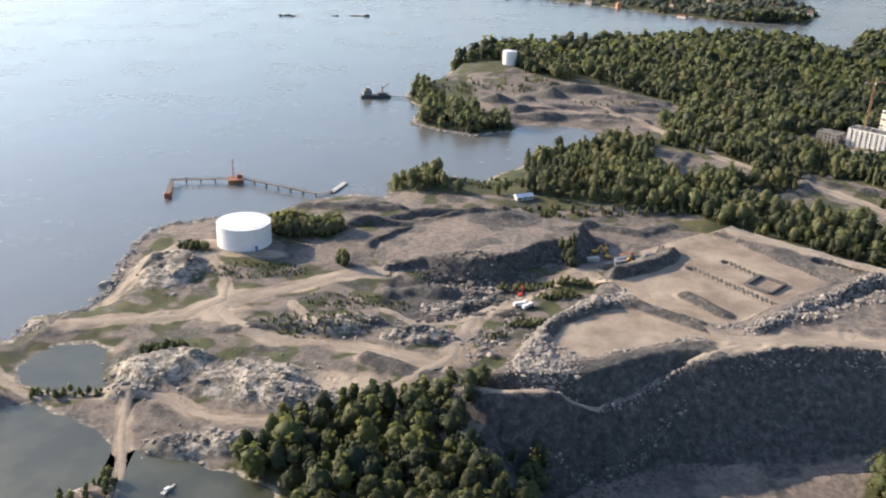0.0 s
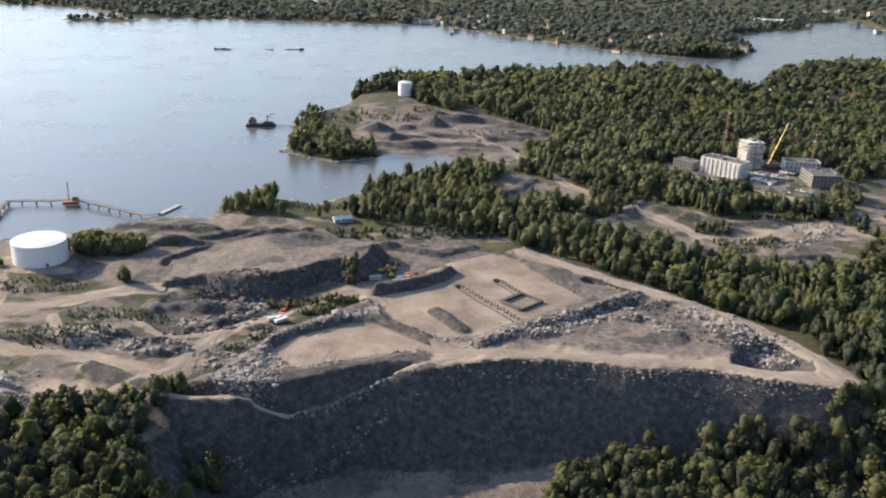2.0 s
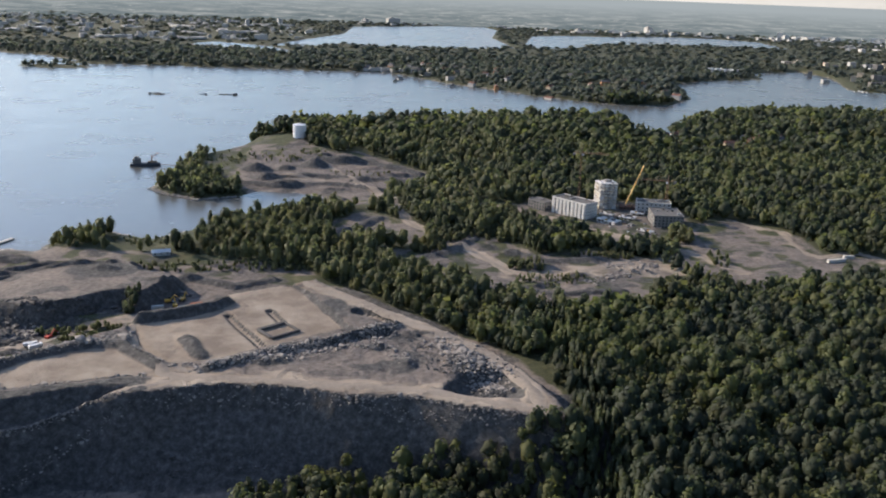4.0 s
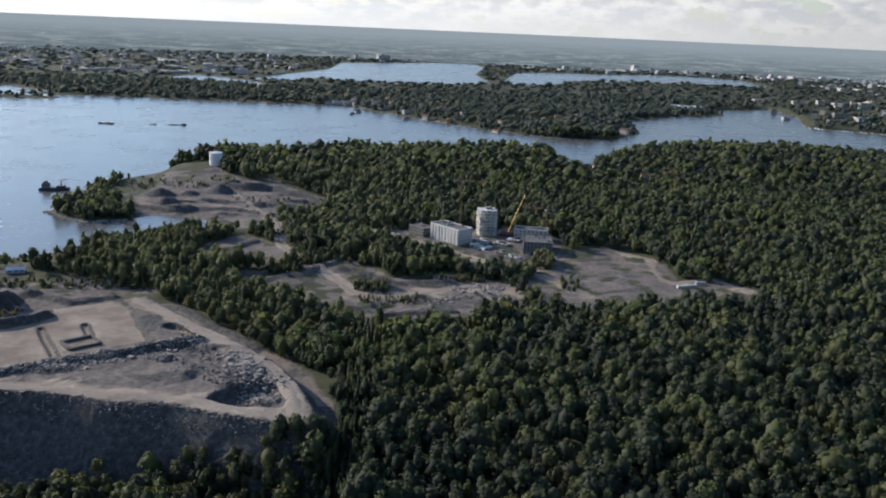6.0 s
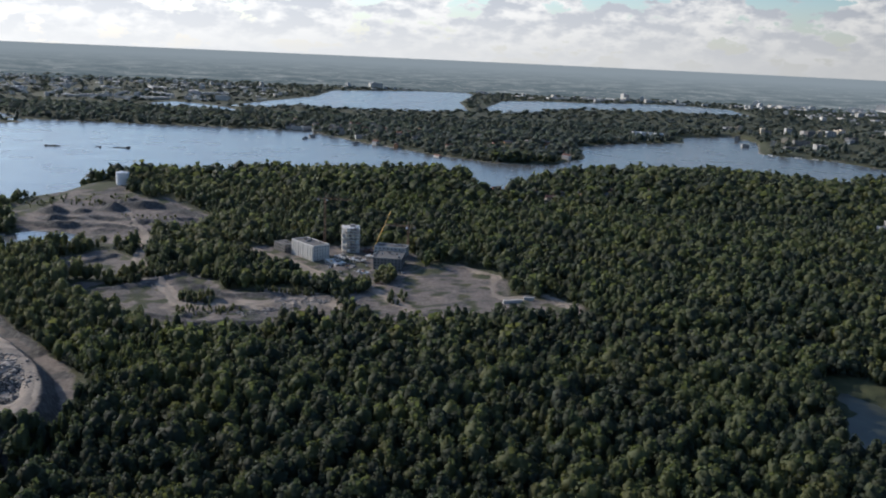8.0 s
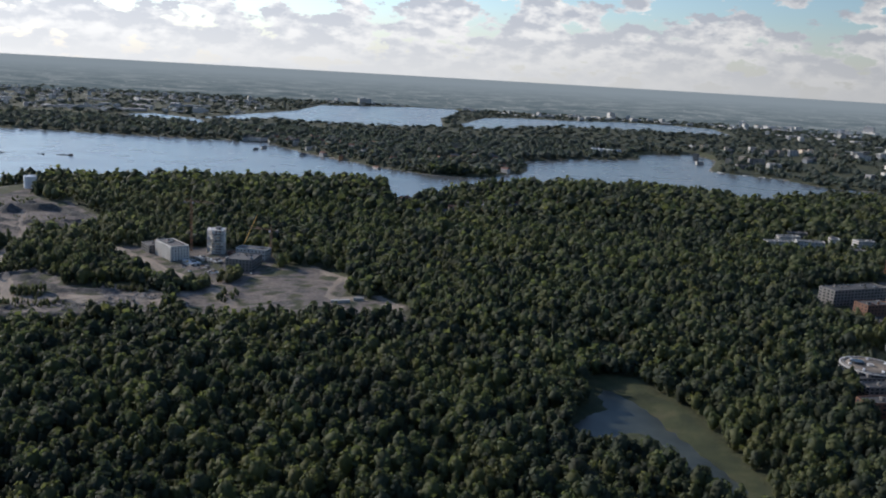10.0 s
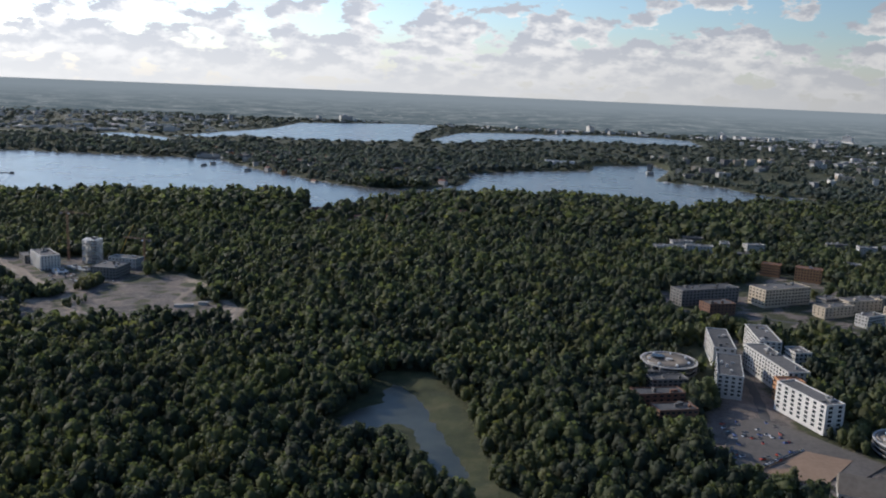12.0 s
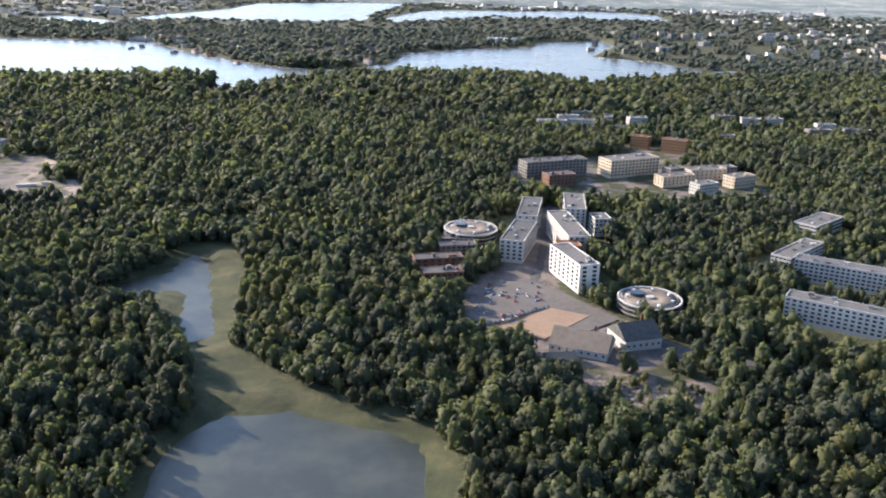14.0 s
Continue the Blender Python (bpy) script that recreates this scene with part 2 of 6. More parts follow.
c_rock = ramp(tn, tl, g_fine, [(0.38, (0.065, 0.06, 0.05)), (0.47, (0.19, 0.17, 0.14)), (0.54, (0.37, 0.33, 0.29)), (0.66, (0.54, 0.49, 0.44))])
c_sand = ramp(tn, tl, g_mid, [(0.38, (0.215, 0.170, 0.134)), (0.62, (0.375, 0.310, 0.246))])
col = mixc(tn, tl, weight(csep.outputs[0]), c_forest, c_gravel)
col = mixc(tn, tl, weight(csep.outputs[1]), col, c_grass)
col = mixc(tn, tl, weight(csep.outputs[2]), col, c_rock)
col = mixc(tn, tl, weight(cov.outputs["Alpha"], 0.12), col, c_sand)
cov2 = tn.new("ShaderNodeVertexColor")
cov2.layer_name = "blasted"
csep2 = tn.new("ShaderNodeSeparateColor")
tl.new(cov2.outputs["Color"], csep2.inputs[0])
# dark blasted rock; the same tone paints shade onto the quarry faces
c_blast_shade = ramp(tn, tl, g_fine, [(0.38, (0.036, 0.035, 0.036)), (0.52, (0.076, 0.073, 0.071)), (0.64, (0.140, 0.132, 0.126))])
col = mixc(tn, tl, weight(csep2.outputs[0]), col, c_blast_shade)
tl.new(col, tb.inputs["Base Color"])
bump(tn, tl, tb, g_fine, 0.8, 1.6)

# far land on the horizon: glowing backdrop with painted haze, paler higher up
FARLAND_GLOW, fn_, fl_, fb_ = shader("glowing hazy distance", 1.0)
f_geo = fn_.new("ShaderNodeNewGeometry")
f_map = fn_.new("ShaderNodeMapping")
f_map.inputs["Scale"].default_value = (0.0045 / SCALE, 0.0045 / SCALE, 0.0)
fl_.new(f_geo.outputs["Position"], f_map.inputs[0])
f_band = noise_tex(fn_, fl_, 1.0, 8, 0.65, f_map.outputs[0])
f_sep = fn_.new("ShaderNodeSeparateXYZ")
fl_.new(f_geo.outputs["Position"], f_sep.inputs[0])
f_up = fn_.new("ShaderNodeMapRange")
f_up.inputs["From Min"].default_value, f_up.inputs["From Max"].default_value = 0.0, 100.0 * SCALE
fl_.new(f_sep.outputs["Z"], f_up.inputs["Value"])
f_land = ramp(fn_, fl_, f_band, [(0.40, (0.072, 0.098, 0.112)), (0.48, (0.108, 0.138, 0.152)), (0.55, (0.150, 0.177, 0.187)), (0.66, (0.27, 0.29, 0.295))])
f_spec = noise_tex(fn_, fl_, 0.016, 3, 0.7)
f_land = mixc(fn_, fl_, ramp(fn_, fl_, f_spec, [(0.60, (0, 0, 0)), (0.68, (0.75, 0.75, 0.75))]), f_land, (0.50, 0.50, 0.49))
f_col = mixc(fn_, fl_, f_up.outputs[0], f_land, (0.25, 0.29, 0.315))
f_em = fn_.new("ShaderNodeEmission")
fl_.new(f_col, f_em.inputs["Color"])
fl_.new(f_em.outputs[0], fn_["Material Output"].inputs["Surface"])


# ---- mesh helpers ----
def mesh_np(name, verts, tris, mat):
    me = bpy.data.meshes.new(name)
    verts, tris = np.asarray(verts, np.float32), np.asarray(tris, np.int32)
    k = tris.shape[1]
    me.vertices.add(len(verts))
    me.vertices.foreach_set("co", verts.ravel())
    me.loops.add(tris.size)
    me.loops.foreach_set("vertex_index", tris.ravel())
    me.polygons.add(len(tris))
    me.polygons.foreach_set("loop_start", np.arange(0, tris.size, k, dtype=np.int32))
    me.update(calc_edges=True)
    me.materials.append(mat)
    return me


def part(name, bm, material, parent=None, label=""):
    me = bpy.data.meshes.new(name)
    bm.to_mesh(me)
    bm.free()
    me.materials.append(material)
    ob = new(name, me)
    if parent is not None:
        ob.parent = parent
    if label:
        tagged(ob, label)
    return ob


def thing(name, label, category, m=None, group="", kind=""):
    ob = tagged(new(name), label, category, group, kind)
    if m is not None:
        ob.matrix_basis = m
    return ob


def box(bm, x, y, z, sx, sy, sz, turn=0.0, bevel=0.0, tilt=0.0):
    """A box centred at x, y with its foot at z."""
    r = bmesh.ops.create_cube(bm, size=1.0)
    m = Matrix.Translation((x, y, z + sz / 2)) @ Matrix.Rotation(turn, 4, "Z") @ Matrix.Rotation(tilt, 4, "X") @ Matrix.Diagonal((sx, sy, sz, 1))
    bmesh.ops.transform(bm, matrix=m, verts=r["verts"])
    if bevel:
        es = list({e for v in r["verts"] for e in v.link_edges})
        bmesh.ops.bevel(bm, geom=es, offset=bevel, segments=1, affect="EDGES")
    return bm


def cyl(bm, x, y, z, r1, r2, h, seg=12):
    r = bmesh.ops.create_cone(bm, cap_ends=True, segments=seg, radius1=r1, radius2=r2, depth=h)
    bmesh.ops.translate(bm, verts=r["verts"], vec=(x, y, z + h / 2))
    return bm


def beam(bm, a, b, w):
    """A square bar from a to b."""
    a, b = Vector(a), Vector(b)
    r = bmesh.ops.create_cube(bm, size=1.0)
    q = (b - a).to_track_quat("Z", "Y").to_matrix().to_4x4()
    m = Matrix.Translation((a + b) / 2) @ q @ Matrix.Diagonal((w, w, (b - a).length, 1))
    bmesh.ops.transform(bm, matrix=m, verts=r["verts"])
    return bm


# ---- plan ----
def sdist(poly, x, y):
    """Signed distance to a closed outline, negative inside."""
    p = np.asarray(poly, float)
    d = np.full(x.shape, 1e12)
    ins = np.zeros(x.shape, bool)
    for (x0, y0), (x1, y1) in zip(p, np.roll(p, -1, 0)):
        ex, ey = x1 - x0, y1 - y0
        t = np.clip(((x - x0) * ex + (y - y0) * ey) / (ex * ex + ey * ey + 1e-9), 0, 1)
        d = np.minimum(d, (x - x0 - t * ex) ** 2 + (y - y0 - t * ey) ** 2)
        if y0 != y1:
            ins ^= ((y0 > y) != (y1 > y)) & (x < ex * (y - y0) / (y1 - y0) + x0)
    return np.sqrt(d) * np.where(ins, -1, 1)


def near(poly, x, y, pad=60.0):
    """sdist, worked out only close to the outline; far off it is pad."""
    p = np.asarray(poly, float)
    m = (x > p[:, 0].min() - pad) & (x < p[:, 0].max() + pad) & (y > p[:, 1].min() - pad) & (y < p[:, 1].max() + pad)
    d = np.full(x.shape, pad)
    if m.any():
        d[m] = np.minimum(sdist(poly, x[m], y[m]), pad)
    return d


def sstep(a, b, v):
    t = np.clip((v - a) / (b - a), 0, 1)
    return t * t * (3 - 2 * t)


def wobble(x, y, size, seed=0.0):
    """Cheap smooth variation in -1 .. 1."""
    k = 6.283 / size
    s = np.zeros_like(x)
    for i in range(4):
        a = 2.4 * i + seed
        f = k * (1 + 0.73 * i)
        s += np.sin((x * math.cos(a) + y * math.sin(a)) * f + 1.7 * i + 3 * seed + np.sin((y * math.cos(a) - x * math.sin(a)) * f * 0.6)) / (1 + 0.6 * i)
    return s / 2.4


def value_noise(x, y, size, seed=0.0):
    """Smooth random values in -1 .. 1 on a lattice of that size."""
    u, v = x / size + 17.3 * seed, y / size - 9.1 * seed
    i, j = np.floor(u), np.floor(v)
    f, g = u - i, v - j
    f, g = f * f * (3 - 2 * f), g * g * (3 - 2 * g)

    def at(a, b):
        q = np.sin(a * 12.9898 + b * 78.233 + seed * 3.7) * 43758.5453
        return q - np.floor(q)
    lo = at(i, j) * (1 - f) + at(i + 1, j) * f
    hi = at(i, j + 1) * (1 - f) + at(i + 1, j + 1) * f
    return 2 * (lo * (1 - g) + hi * g) - 1


def broken(x, y, size, octaves=4, seed=0.0):
    """Uneven relief: finer and finer noise, in about -1 .. 1."""
    return sum(value_noise(x, y, size / 2.1 ** k, seed + k) * 0.55 ** k for k in range(octaves)) / 1.6


def lump(x, y, cx, cy, rx, ry, h):
    return h * np.exp(-((x - cx) / rx) ** 2 - ((y - cy) / ry) ** 2)


SHORE_WEST = [(-900, -1900), (-900, 330), (-260, 388), (-175, 398), (-173, 423), (-147, 434), (-143, 452), (-147, 491), (-150, 533), (-138, 559),
              (-106, 578), (-69, 588), (-40, 621), (-10, 630), (12, 626), (16, 665), (40, 690), (63, 683), (90, 668), (120, 700), (155, 745),
              (185, 765), (205, 790), (244, 819), (216, 835), (190, 850), (150, 850), (131, 824), (96, 806), (62, 826), (36, 850)]
SHORE_NORTH = [(40, 890), (47, 922), (30, 965), (40, 1040), (78, 1080), (96, 1160), (130, 1210), (180, 1270), (330, 1330), (420, 1385),
               (520, 1420), (600, 1440), (655, 1400), (672, 1300), (668, 1250), (699, 1240), (723, 1290), (770, 1400), (850, 1480), (1000, 1575),
               (1160, 1580), (1270, 1540), (1290, 1460), (1340, 1470), (1390, 1540), (1480, 1640), (1750, 1690), (2700, 1900), (5600, 2000), (5600, -1900)]
MAIN = SHORE_WEST + SHORE_NORTH
FAR = [(-4400, 2400), (-700, 2190), (-512, 2140), (-304, 2160), (0, 2151), (113, 2164), (235, 2165), (375, 1964), (463, 1877), (595, 1744),
       (712, 1668), (830, 1684), (915, 1815), (925, 1950), (914, 2060), (1060, 2210), (1255, 2310), (1280, 2490), (1474, 2590), (1490, 2420),
       (1392, 2100), (1482, 2037), (1543, 2001), (1612, 1860), (1694, 1840), (1748, 1720), (2700, 1960), (5600, 2100), (5600, 5900), (-4400, 5900)]
LAKES = [[(-220, 2960), (-160, 3290), (-50, 3800), (-60, 4420), (620, 5000), (680, 4550), (600, 3850), (640, 3230), (430, 3120), (240, 3040), (0, 3180), (-90, 3000)],
         [(-480, 2940), (-420, 3060), (-200, 2900), (-120, 2760), (-60, 2660), (-110, 2640), (-260, 2720), (-370, 2740)],
         [(700, 3440), (810, 4100), (980, 4240), (1260, 4300), (1500, 4460), (1750, 4480), (1960, 4300), (1900, 3730), (1680, 3780), (1330, 3780), (1050, 3640), (900, 3380), (750, 3230)],
         [(-1400, 2500), (-700, 2330), (-560, 2200), (-640, 2160), (-1500, 2250)]]
PONDS = [[(-149, 389), (-133, 391), (-125, 387), (-121, 370), (-113, 352), (-145, 350), (-159, 365), (-157, 381)],
         [(-170, 320), (-141, 338), (-112, 318), (-99, 306), (-94, 291), (-100, 284), (-106, 277), (-128, 262), (-190, 250)],
         [(-86, 302), (-75, 306), (-64, 300), (-53, 289), (-45, 284), (-28, 277), (-24, 262), (-40, 240), (-82, 240)],
         [(897, 387), (893, 406), (903, 424), (919, 436), (917, 462), (920, 477), (940, 450), (952, 410), (968, 365), (980, 333), (971, 323), (956, 350), (943, 400), (928, 405), (915, 392), (906, 383)]]
PONDS += [[(1018, 237), (1003, 214), (1001, 185), (1006, 150), (1060, 120), (1121, 150), (1118, 190), (1112, 219), (1083, 232), (1048, 242)]]
PLATEAU = [(50, 330), (64, 325), (92, 325), (117, 327), (134, 337), (149, 347), (161, 353), (183, 357), (211, 366), (234, 369), (262, 366), (292, 359),
           (321, 359), (348, 350), (375, 343), (401, 339), (395, 365), (384, 391), (365, 421), (334, 454), (298, 486), (262, 522), (250, 536),
           (207, 503), (152, 465), (144, 440), (100, 392), (80, 356)]
FLOOR = [(96, 296), (130, 302), (200, 318), (300, 322), (420, 300), (410, 262), (230, 240), (110, 240)]
HOLLOW = [(101, 356), (98, 370), (100, 382), (110, 393), (123, 403), (138, 411), (151, 412), (162, 403), (178, 388), (190, 378), (177, 376), (164, 375), (148, 369), (131, 365), (118, 358)]
RAMP = [(50, 334, 2.0), (64, 330, 2.0), (92, 330, 2.0), (115, 331, 2.2), (134, 341, 3.4), (149, 351, 5.6), (161, 357, 8.4), (172, 360, 11.5), (184, 361, 13.8)]
PAD = [(147, 451), (160, 417), (182, 396), (204, 398), (231, 419), (277, 451), (266, 472), (241, 517), (228, 529), (193, 507), (202, 493), (180, 465)]
HOLE = [(346, 384), (358, 394), (372, 392), (381, 373), (379, 361), (356, 359), (338, 366)]
TRENCHES = [([(202, 470), (212, 453), (225, 434), (233, 421)], 3.2, 1.7), ([(227, 480), (238, 460)], 3.2, 1.7), ([(150, 446), (163, 418), (183, 399)], 3.0, 0.9),
            ([(285, 477), (298, 470), (304, 460)], 5.5, 3.5), ([(274, 422), (289, 433), (304, 440)], 5, 3.0)]
MOUND = [(16, 480), (40, 489), (68, 477), (80, 478), (108, 497), (125, 508), (136, 502), (147, 538), (120, 550), (110, 566), (37, 548), (9, 522)]
PIT = [(20, 470), (70, 478), (105, 470), (125, 470), (90, 440), (66, 425), (30, 418), (12, 440)]
CLEARINGS = {}
CLEARINGS["quarry"] = [(-900, 395), (-160, 600), (-40, 640), (10, 640), (40, 628), (130, 612), (190, 598), (235, 586), (258, 556), (275, 545),
                   (322, 492), (374, 445), (404, 390), (414, 340), (330, 337), (266, 334), (240, 314), (222, 284), (210, 260), (180, 240),
                   (120, 258), (62, 290), (52, 322), (0, 337), (-25, 320), (-48, 288), (-40, 225), (-900, 225)]
CLEARINGS["headland"] = [(112, 868), (100, 905), (60, 960), (60, 1040), (100, 1110), (150, 1110), (180, 1060), (209, 1029), (244, 1032), (331, 957),
                   (336, 913), (290, 850), (300, 807), (245, 790), (216, 802), (150, 836)]
CLEARINGS["brown"] = [(240, 728), (272, 772), (312, 731), (345, 700), (335, 665), (255, 655)]
CLEARINGS["works"] = [(353, 718), (400, 680), (439, 640), (497, 658), (545, 640), (560, 585), (505, 532), (450, 524), (416, 520), (380, 535),
                   (352, 580), (300, 600), (290, 640), (340, 650)]
CLEARINGS["field"] = [(578, 690), (628, 771), (678, 758), (703, 712), (700, 665), (765, 645), (765, 595), (730, 605), (663, 592), (612, 558),
                   (570, 590), (540, 690)]
CLEARINGS["site"] = [(384, 812), (450, 822), (500, 832), (560, 838), (612, 800), (606, 720), (570, 660), (520, 675), (455, 760)]
CLEARINGS["shore_grass"] = [(62, 690), (95, 668), (122, 695), (142, 645), (100, 622), (58, 628)]
CLEARINGS["yard"] = [(1200, 302), (1268, 292), (1266, 262), (1225, 248), (1196, 268)]
CLEARINGS["meadow"] = [(905, 362), (885, 380), (896, 430), (909, 445), (906, 480), (922, 497), (940, 492), (968, 445), (986, 365), (993, 325), (1014, 299), (1040, 269), (1074, 249),
                   (1116, 232), (1133, 190), (1128, 140), (1000, 140), (995, 200), (1003, 240), (987, 280), (962, 318), (946, 345), (932, 366)]
CLEARINGS["town"] = [(1128, 360), (1138, 340), (1170, 318), (1190, 300), (1240, 300), (1265, 330), (1240, 365), (1215, 395), (1195, 425), (1196, 480),
                   (1205, 550), (1210, 640), (1190, 640), (1172, 540), (1150, 470), (1128, 420)]
CLEARINGS["uptown"] = [(1160, 715), (1235, 660), (1330, 660), (1430, 690), (1430, 800), (1330, 812), (1390, 850), (1390, 940), (1310, 950), (1300, 880),
                   (1170, 800)]


def land_dist(x, y):
    """Distance to the nearest shore, positive on land."""
    d = np.maximum(-sdist(MAIN, x, y), -sdist(FAR, x, y))
    for cx, cy, rx, ry in ISLETS:
        d = np.maximum(d, (1 - np.hypot((x - cx) / rx, (y - cy) / ry)) * min(rx, ry))
    for p in LAKES + PONDS:
        d = np.minimum(d, near(p, x, y, 400.0))
    return d + 2.5 * wobble(x, y, 45, 0.4) + 1.2 * wobble(x, y, 13, 2.0)


ISLETS = [(-180, 1610, 16, 7), (-65, 1631, 36, 5), (-560, 2060, 90, 45)]


def height(x, y):
    """Ground height over the sea."""
    x, y = np.asarray(x, float), np.asarray(y, float)
    d = land_dist(x, y)
    z = 3.0 + 1.2 * wobble(x, y, 160, 1.0) + 0.5 * wobble(x, y, 47, 3.0)
    for q in ((140, 1120, 60, 110, 13), (420, 1180, 200, 150, 14), (600, 1250, 90, 140, 8), (240, 1060, 80, 80, 8), (1000, 1330, 240, 180, 13),
              (1250, 1300, 180, 160, 8), (200, 640, 90, 45, 5), (640, 400, 160, 90, 5), (900, 900, 260, 180, 8), (700, 2060, 240, 160, 9),
              (1150, 2650, 300, 160, 6), (-300, 2450, 260, 140, 6), (1900, 2500, 400, 300, 14)):
        z = z + lump(x, y, *q)
    z = z * sstep(0, 22, d) - 3.5 * sstep(0, -14, d)
    # headland spoil heaps
    z = np.maximum(z, np.maximum(14 - 0.85 * np.hypot((x - 132) * 0.55, (y - 945) * 0.8), 17 - 0.85 * np.hypot((x - 198) * 0.7, (y - 968) * 0.8)))
    z = np.maximum(z, 9 - 0.7 * np.hypot((x - 302) * 0.6, y - 815))
    # rock quarry: fill plateau with a steep front, the ramp down its face, the hollow, the pad, the bench and the pit
    open_land = (x > -240) & (x < 480) & (y > 200) & (y < 1120)
    rough, fine = np.zeros_like(z), np.zeros_like(z)
    rough[open_land] = 2.4 * broken(x[open_land], y[open_land], 19, 5, 0.7)
    fine[open_land] = broken(x[open_land], y[open_land], 6.0, 3, 2.9)
    top = 14.0 + 0.3 * wobble(x, y, 40) + 0.35 * fine
    dp = near(PLATEAU, x, y)
    df = near(FLOOR, x, y)
    z = np.where(df < 45, z + (-23.0 + 0.5 * rough + 0.4 * fine - z) * sstep(45, 2, df), z)
    z = np.where(dp < 50, np.maximum(z, top - 1.35 * np.clip(dp + (0.6 * rough + 0.35 * fine) * sstep(-1, 5, dp), 0, 99)), z)
    dh = near(HOLLOW, x, y)
    z = np.where(dh < 4, z + (13.0 + 0.15 * fine - z) * sstep(4, 0, dh), z)
    dr, rz, front = ramp_at(x, y)
    z = np.where((dr < 40) & front, z + (np.minimum(z, rz - 1.3 * np.clip(dr - 2.2 + 0.5 * rough + 0.3 * fine, 0, 99)) - z) * sstep(178, 150, x) * sstep(88, 114, x), z)
    z = np.where((dr < 40) & ~front, np.minimum(z, rz - 0.5 + 1.15 * np.clip(dr - 1.8 + 0.5 * rough + 0.5 * fine, 0, 99)), z)
    z = np.where(df < 45, np.maximum(z, -23.0 + 0.5 * rough + 0.4 * fine), z)
    z = z + 1.0 * sstep(1.6, 0.5, np.abs(dr - 1.8)) * front * (x > 117) * (x < 165) * (0.6 + fine)      # berm on the ramp's outer edge
    da = near(PAD, x, y)
    z = np.where(da < 4, z + (11.2 + 0.12 * fine - z) * sstep(4, 0, da), z)
    z = z - (4.5 + 0.8 * rough) * sstep(2, -5, near(HOLE, x, y) + 0.5 * rough)
    for pts, w, depth in TRENCHES:
        z = z - depth * sstep(w, w * 0.4, line_dist(pts, x, y, 3 * w))
    dm = near(MOUND, x, y)
    z = np.where(dm < 40, np.maximum(z, 6.0 + 8.0 * sstep(5, 85, x) - 1.25 * np.clip(dm + rough, 0, 99)), z)
    z = z - 4.0 * sstep(6, -8, near(PIT, x, y) + rough)
    for pts, w, h in RIDGES:
        q = line_dist(pts, x, y, 3 * w)
        z = z + h * sstep(w * 1.3, w * 0.15, q + 0.45 * rough) * (0.8 + 0.2 * wobble(x, y, 19, 0.1))
    for cx, cy, rx, ry, h in HEAPS:
        z = z + np.clip(h * (1.25 - 1.25 * np.hypot((x - cx) / rx, (y - cy) / ry) + 0.12 * rough), 0, h)
    bare = (near(CLEARINGS["quarry"], x, y) < 0) & (da > 0) & (dh > 0) & (z > 0.6)
    z = z + bare * 0.45 * fine
    # low bare-rock knolls
    for cx, cy, rx, ry, h in ROCKS:
        q = 1 - np.hypot((x - cx) / rx, (y - cy) / ry)
        z = z + sstep(0, 0.6, q) * (h + 3.0 * broken(x, y, 17, 3, 1.3) + 2.0 * np.abs(broken(x, y, 9, 3, 0.4)) + 0.8 * fine)
    return z


RIDGES = [([(186, 430), (200, 407)], 5.5, 3.4), ([(151, 457), (173, 469), (191, 480), (197, 491)], 4.5, 3.6),
          ([(210, 386), (229, 402), (249, 416), (271, 425), (295, 445), (309, 454)], 5.5, 3.4), ([(97, 380), (106, 396), (137, 415), (152, 415), (164, 405), (182, 389)], 5.5, 2.6),
          ([(5, 520), (37, 551), (112, 571), (150, 546)], 4.5, 4.5), ([(-48, 597), (-9, 592), (25, 590)], 6, 4.5), ([(-12, 555), (30, 577)], 5, 3.5),
          ([(45, 425), (62, 440), (86, 446)], 6, 3.5), ([(20, 455), (45, 462), (66, 455)], 6, 4.0)]
RIDGES += [([(110, 880), (170, 872), (230, 882), (280, 862)], 6, 4.5), ([(150, 905), (205, 917), (260, 905), (312, 900)], 7, 4.5),
          ([(200, 992), (260, 986), (322, 940)], 8, 5.5), ([(160, 842), (200, 822), (244, 822)], 5, 3.5), ([(385, 560), (440, 545), (500, 556)], 5, 3.0),
          ([(400, 642), (450, 622), (500, 634)], 6, 3.0), ([(320, 620), (350, 640), (370, 680)], 6, 3.0), ([(260, 700), (285, 745)], 6, 3.0),
          ([(-70, 402), (-40, 408), (-15, 402)], 5, 2.5), ([(8, 372), (30, 360), (45, 352)], 6, 4.0)]
RIDGES += [([(270, 545), (300, 512), (345, 470)], 4, 2.0), ([(155, 560), (190, 545), (215, 560)], 6, 3.5)]


def line_dist(pts, x, y, reach):
    """Distance to a line of plan points, worked out only within reach."""
    p = np.asarray(pts, float)
    d = np.full(x.shape, float(reach))
    m = (x > p[:, 0].min() - reach) & (x < p[:, 0].max() + reach) & (y > p[:, 1].min() - reach) & (y < p[:, 1].max() + reach)
    if m.any():
        xm, ym, dm = x[m], y[m], d[m]
        for (x0, y0), (x1, y1) in zip(p, p[1:]):
            ex, ey = x1 - x0, y1 - y0
            t = np.clip(((xm - x0) * ex + (ym - y0) * ey) / (ex * ex + ey * ey + 1e-9), 0, 1)
            dm = np.minimum(dm, np.hypot(xm - x0 - t * ex, ym - y0 - t * ey))
        d[m] = dm
    return d


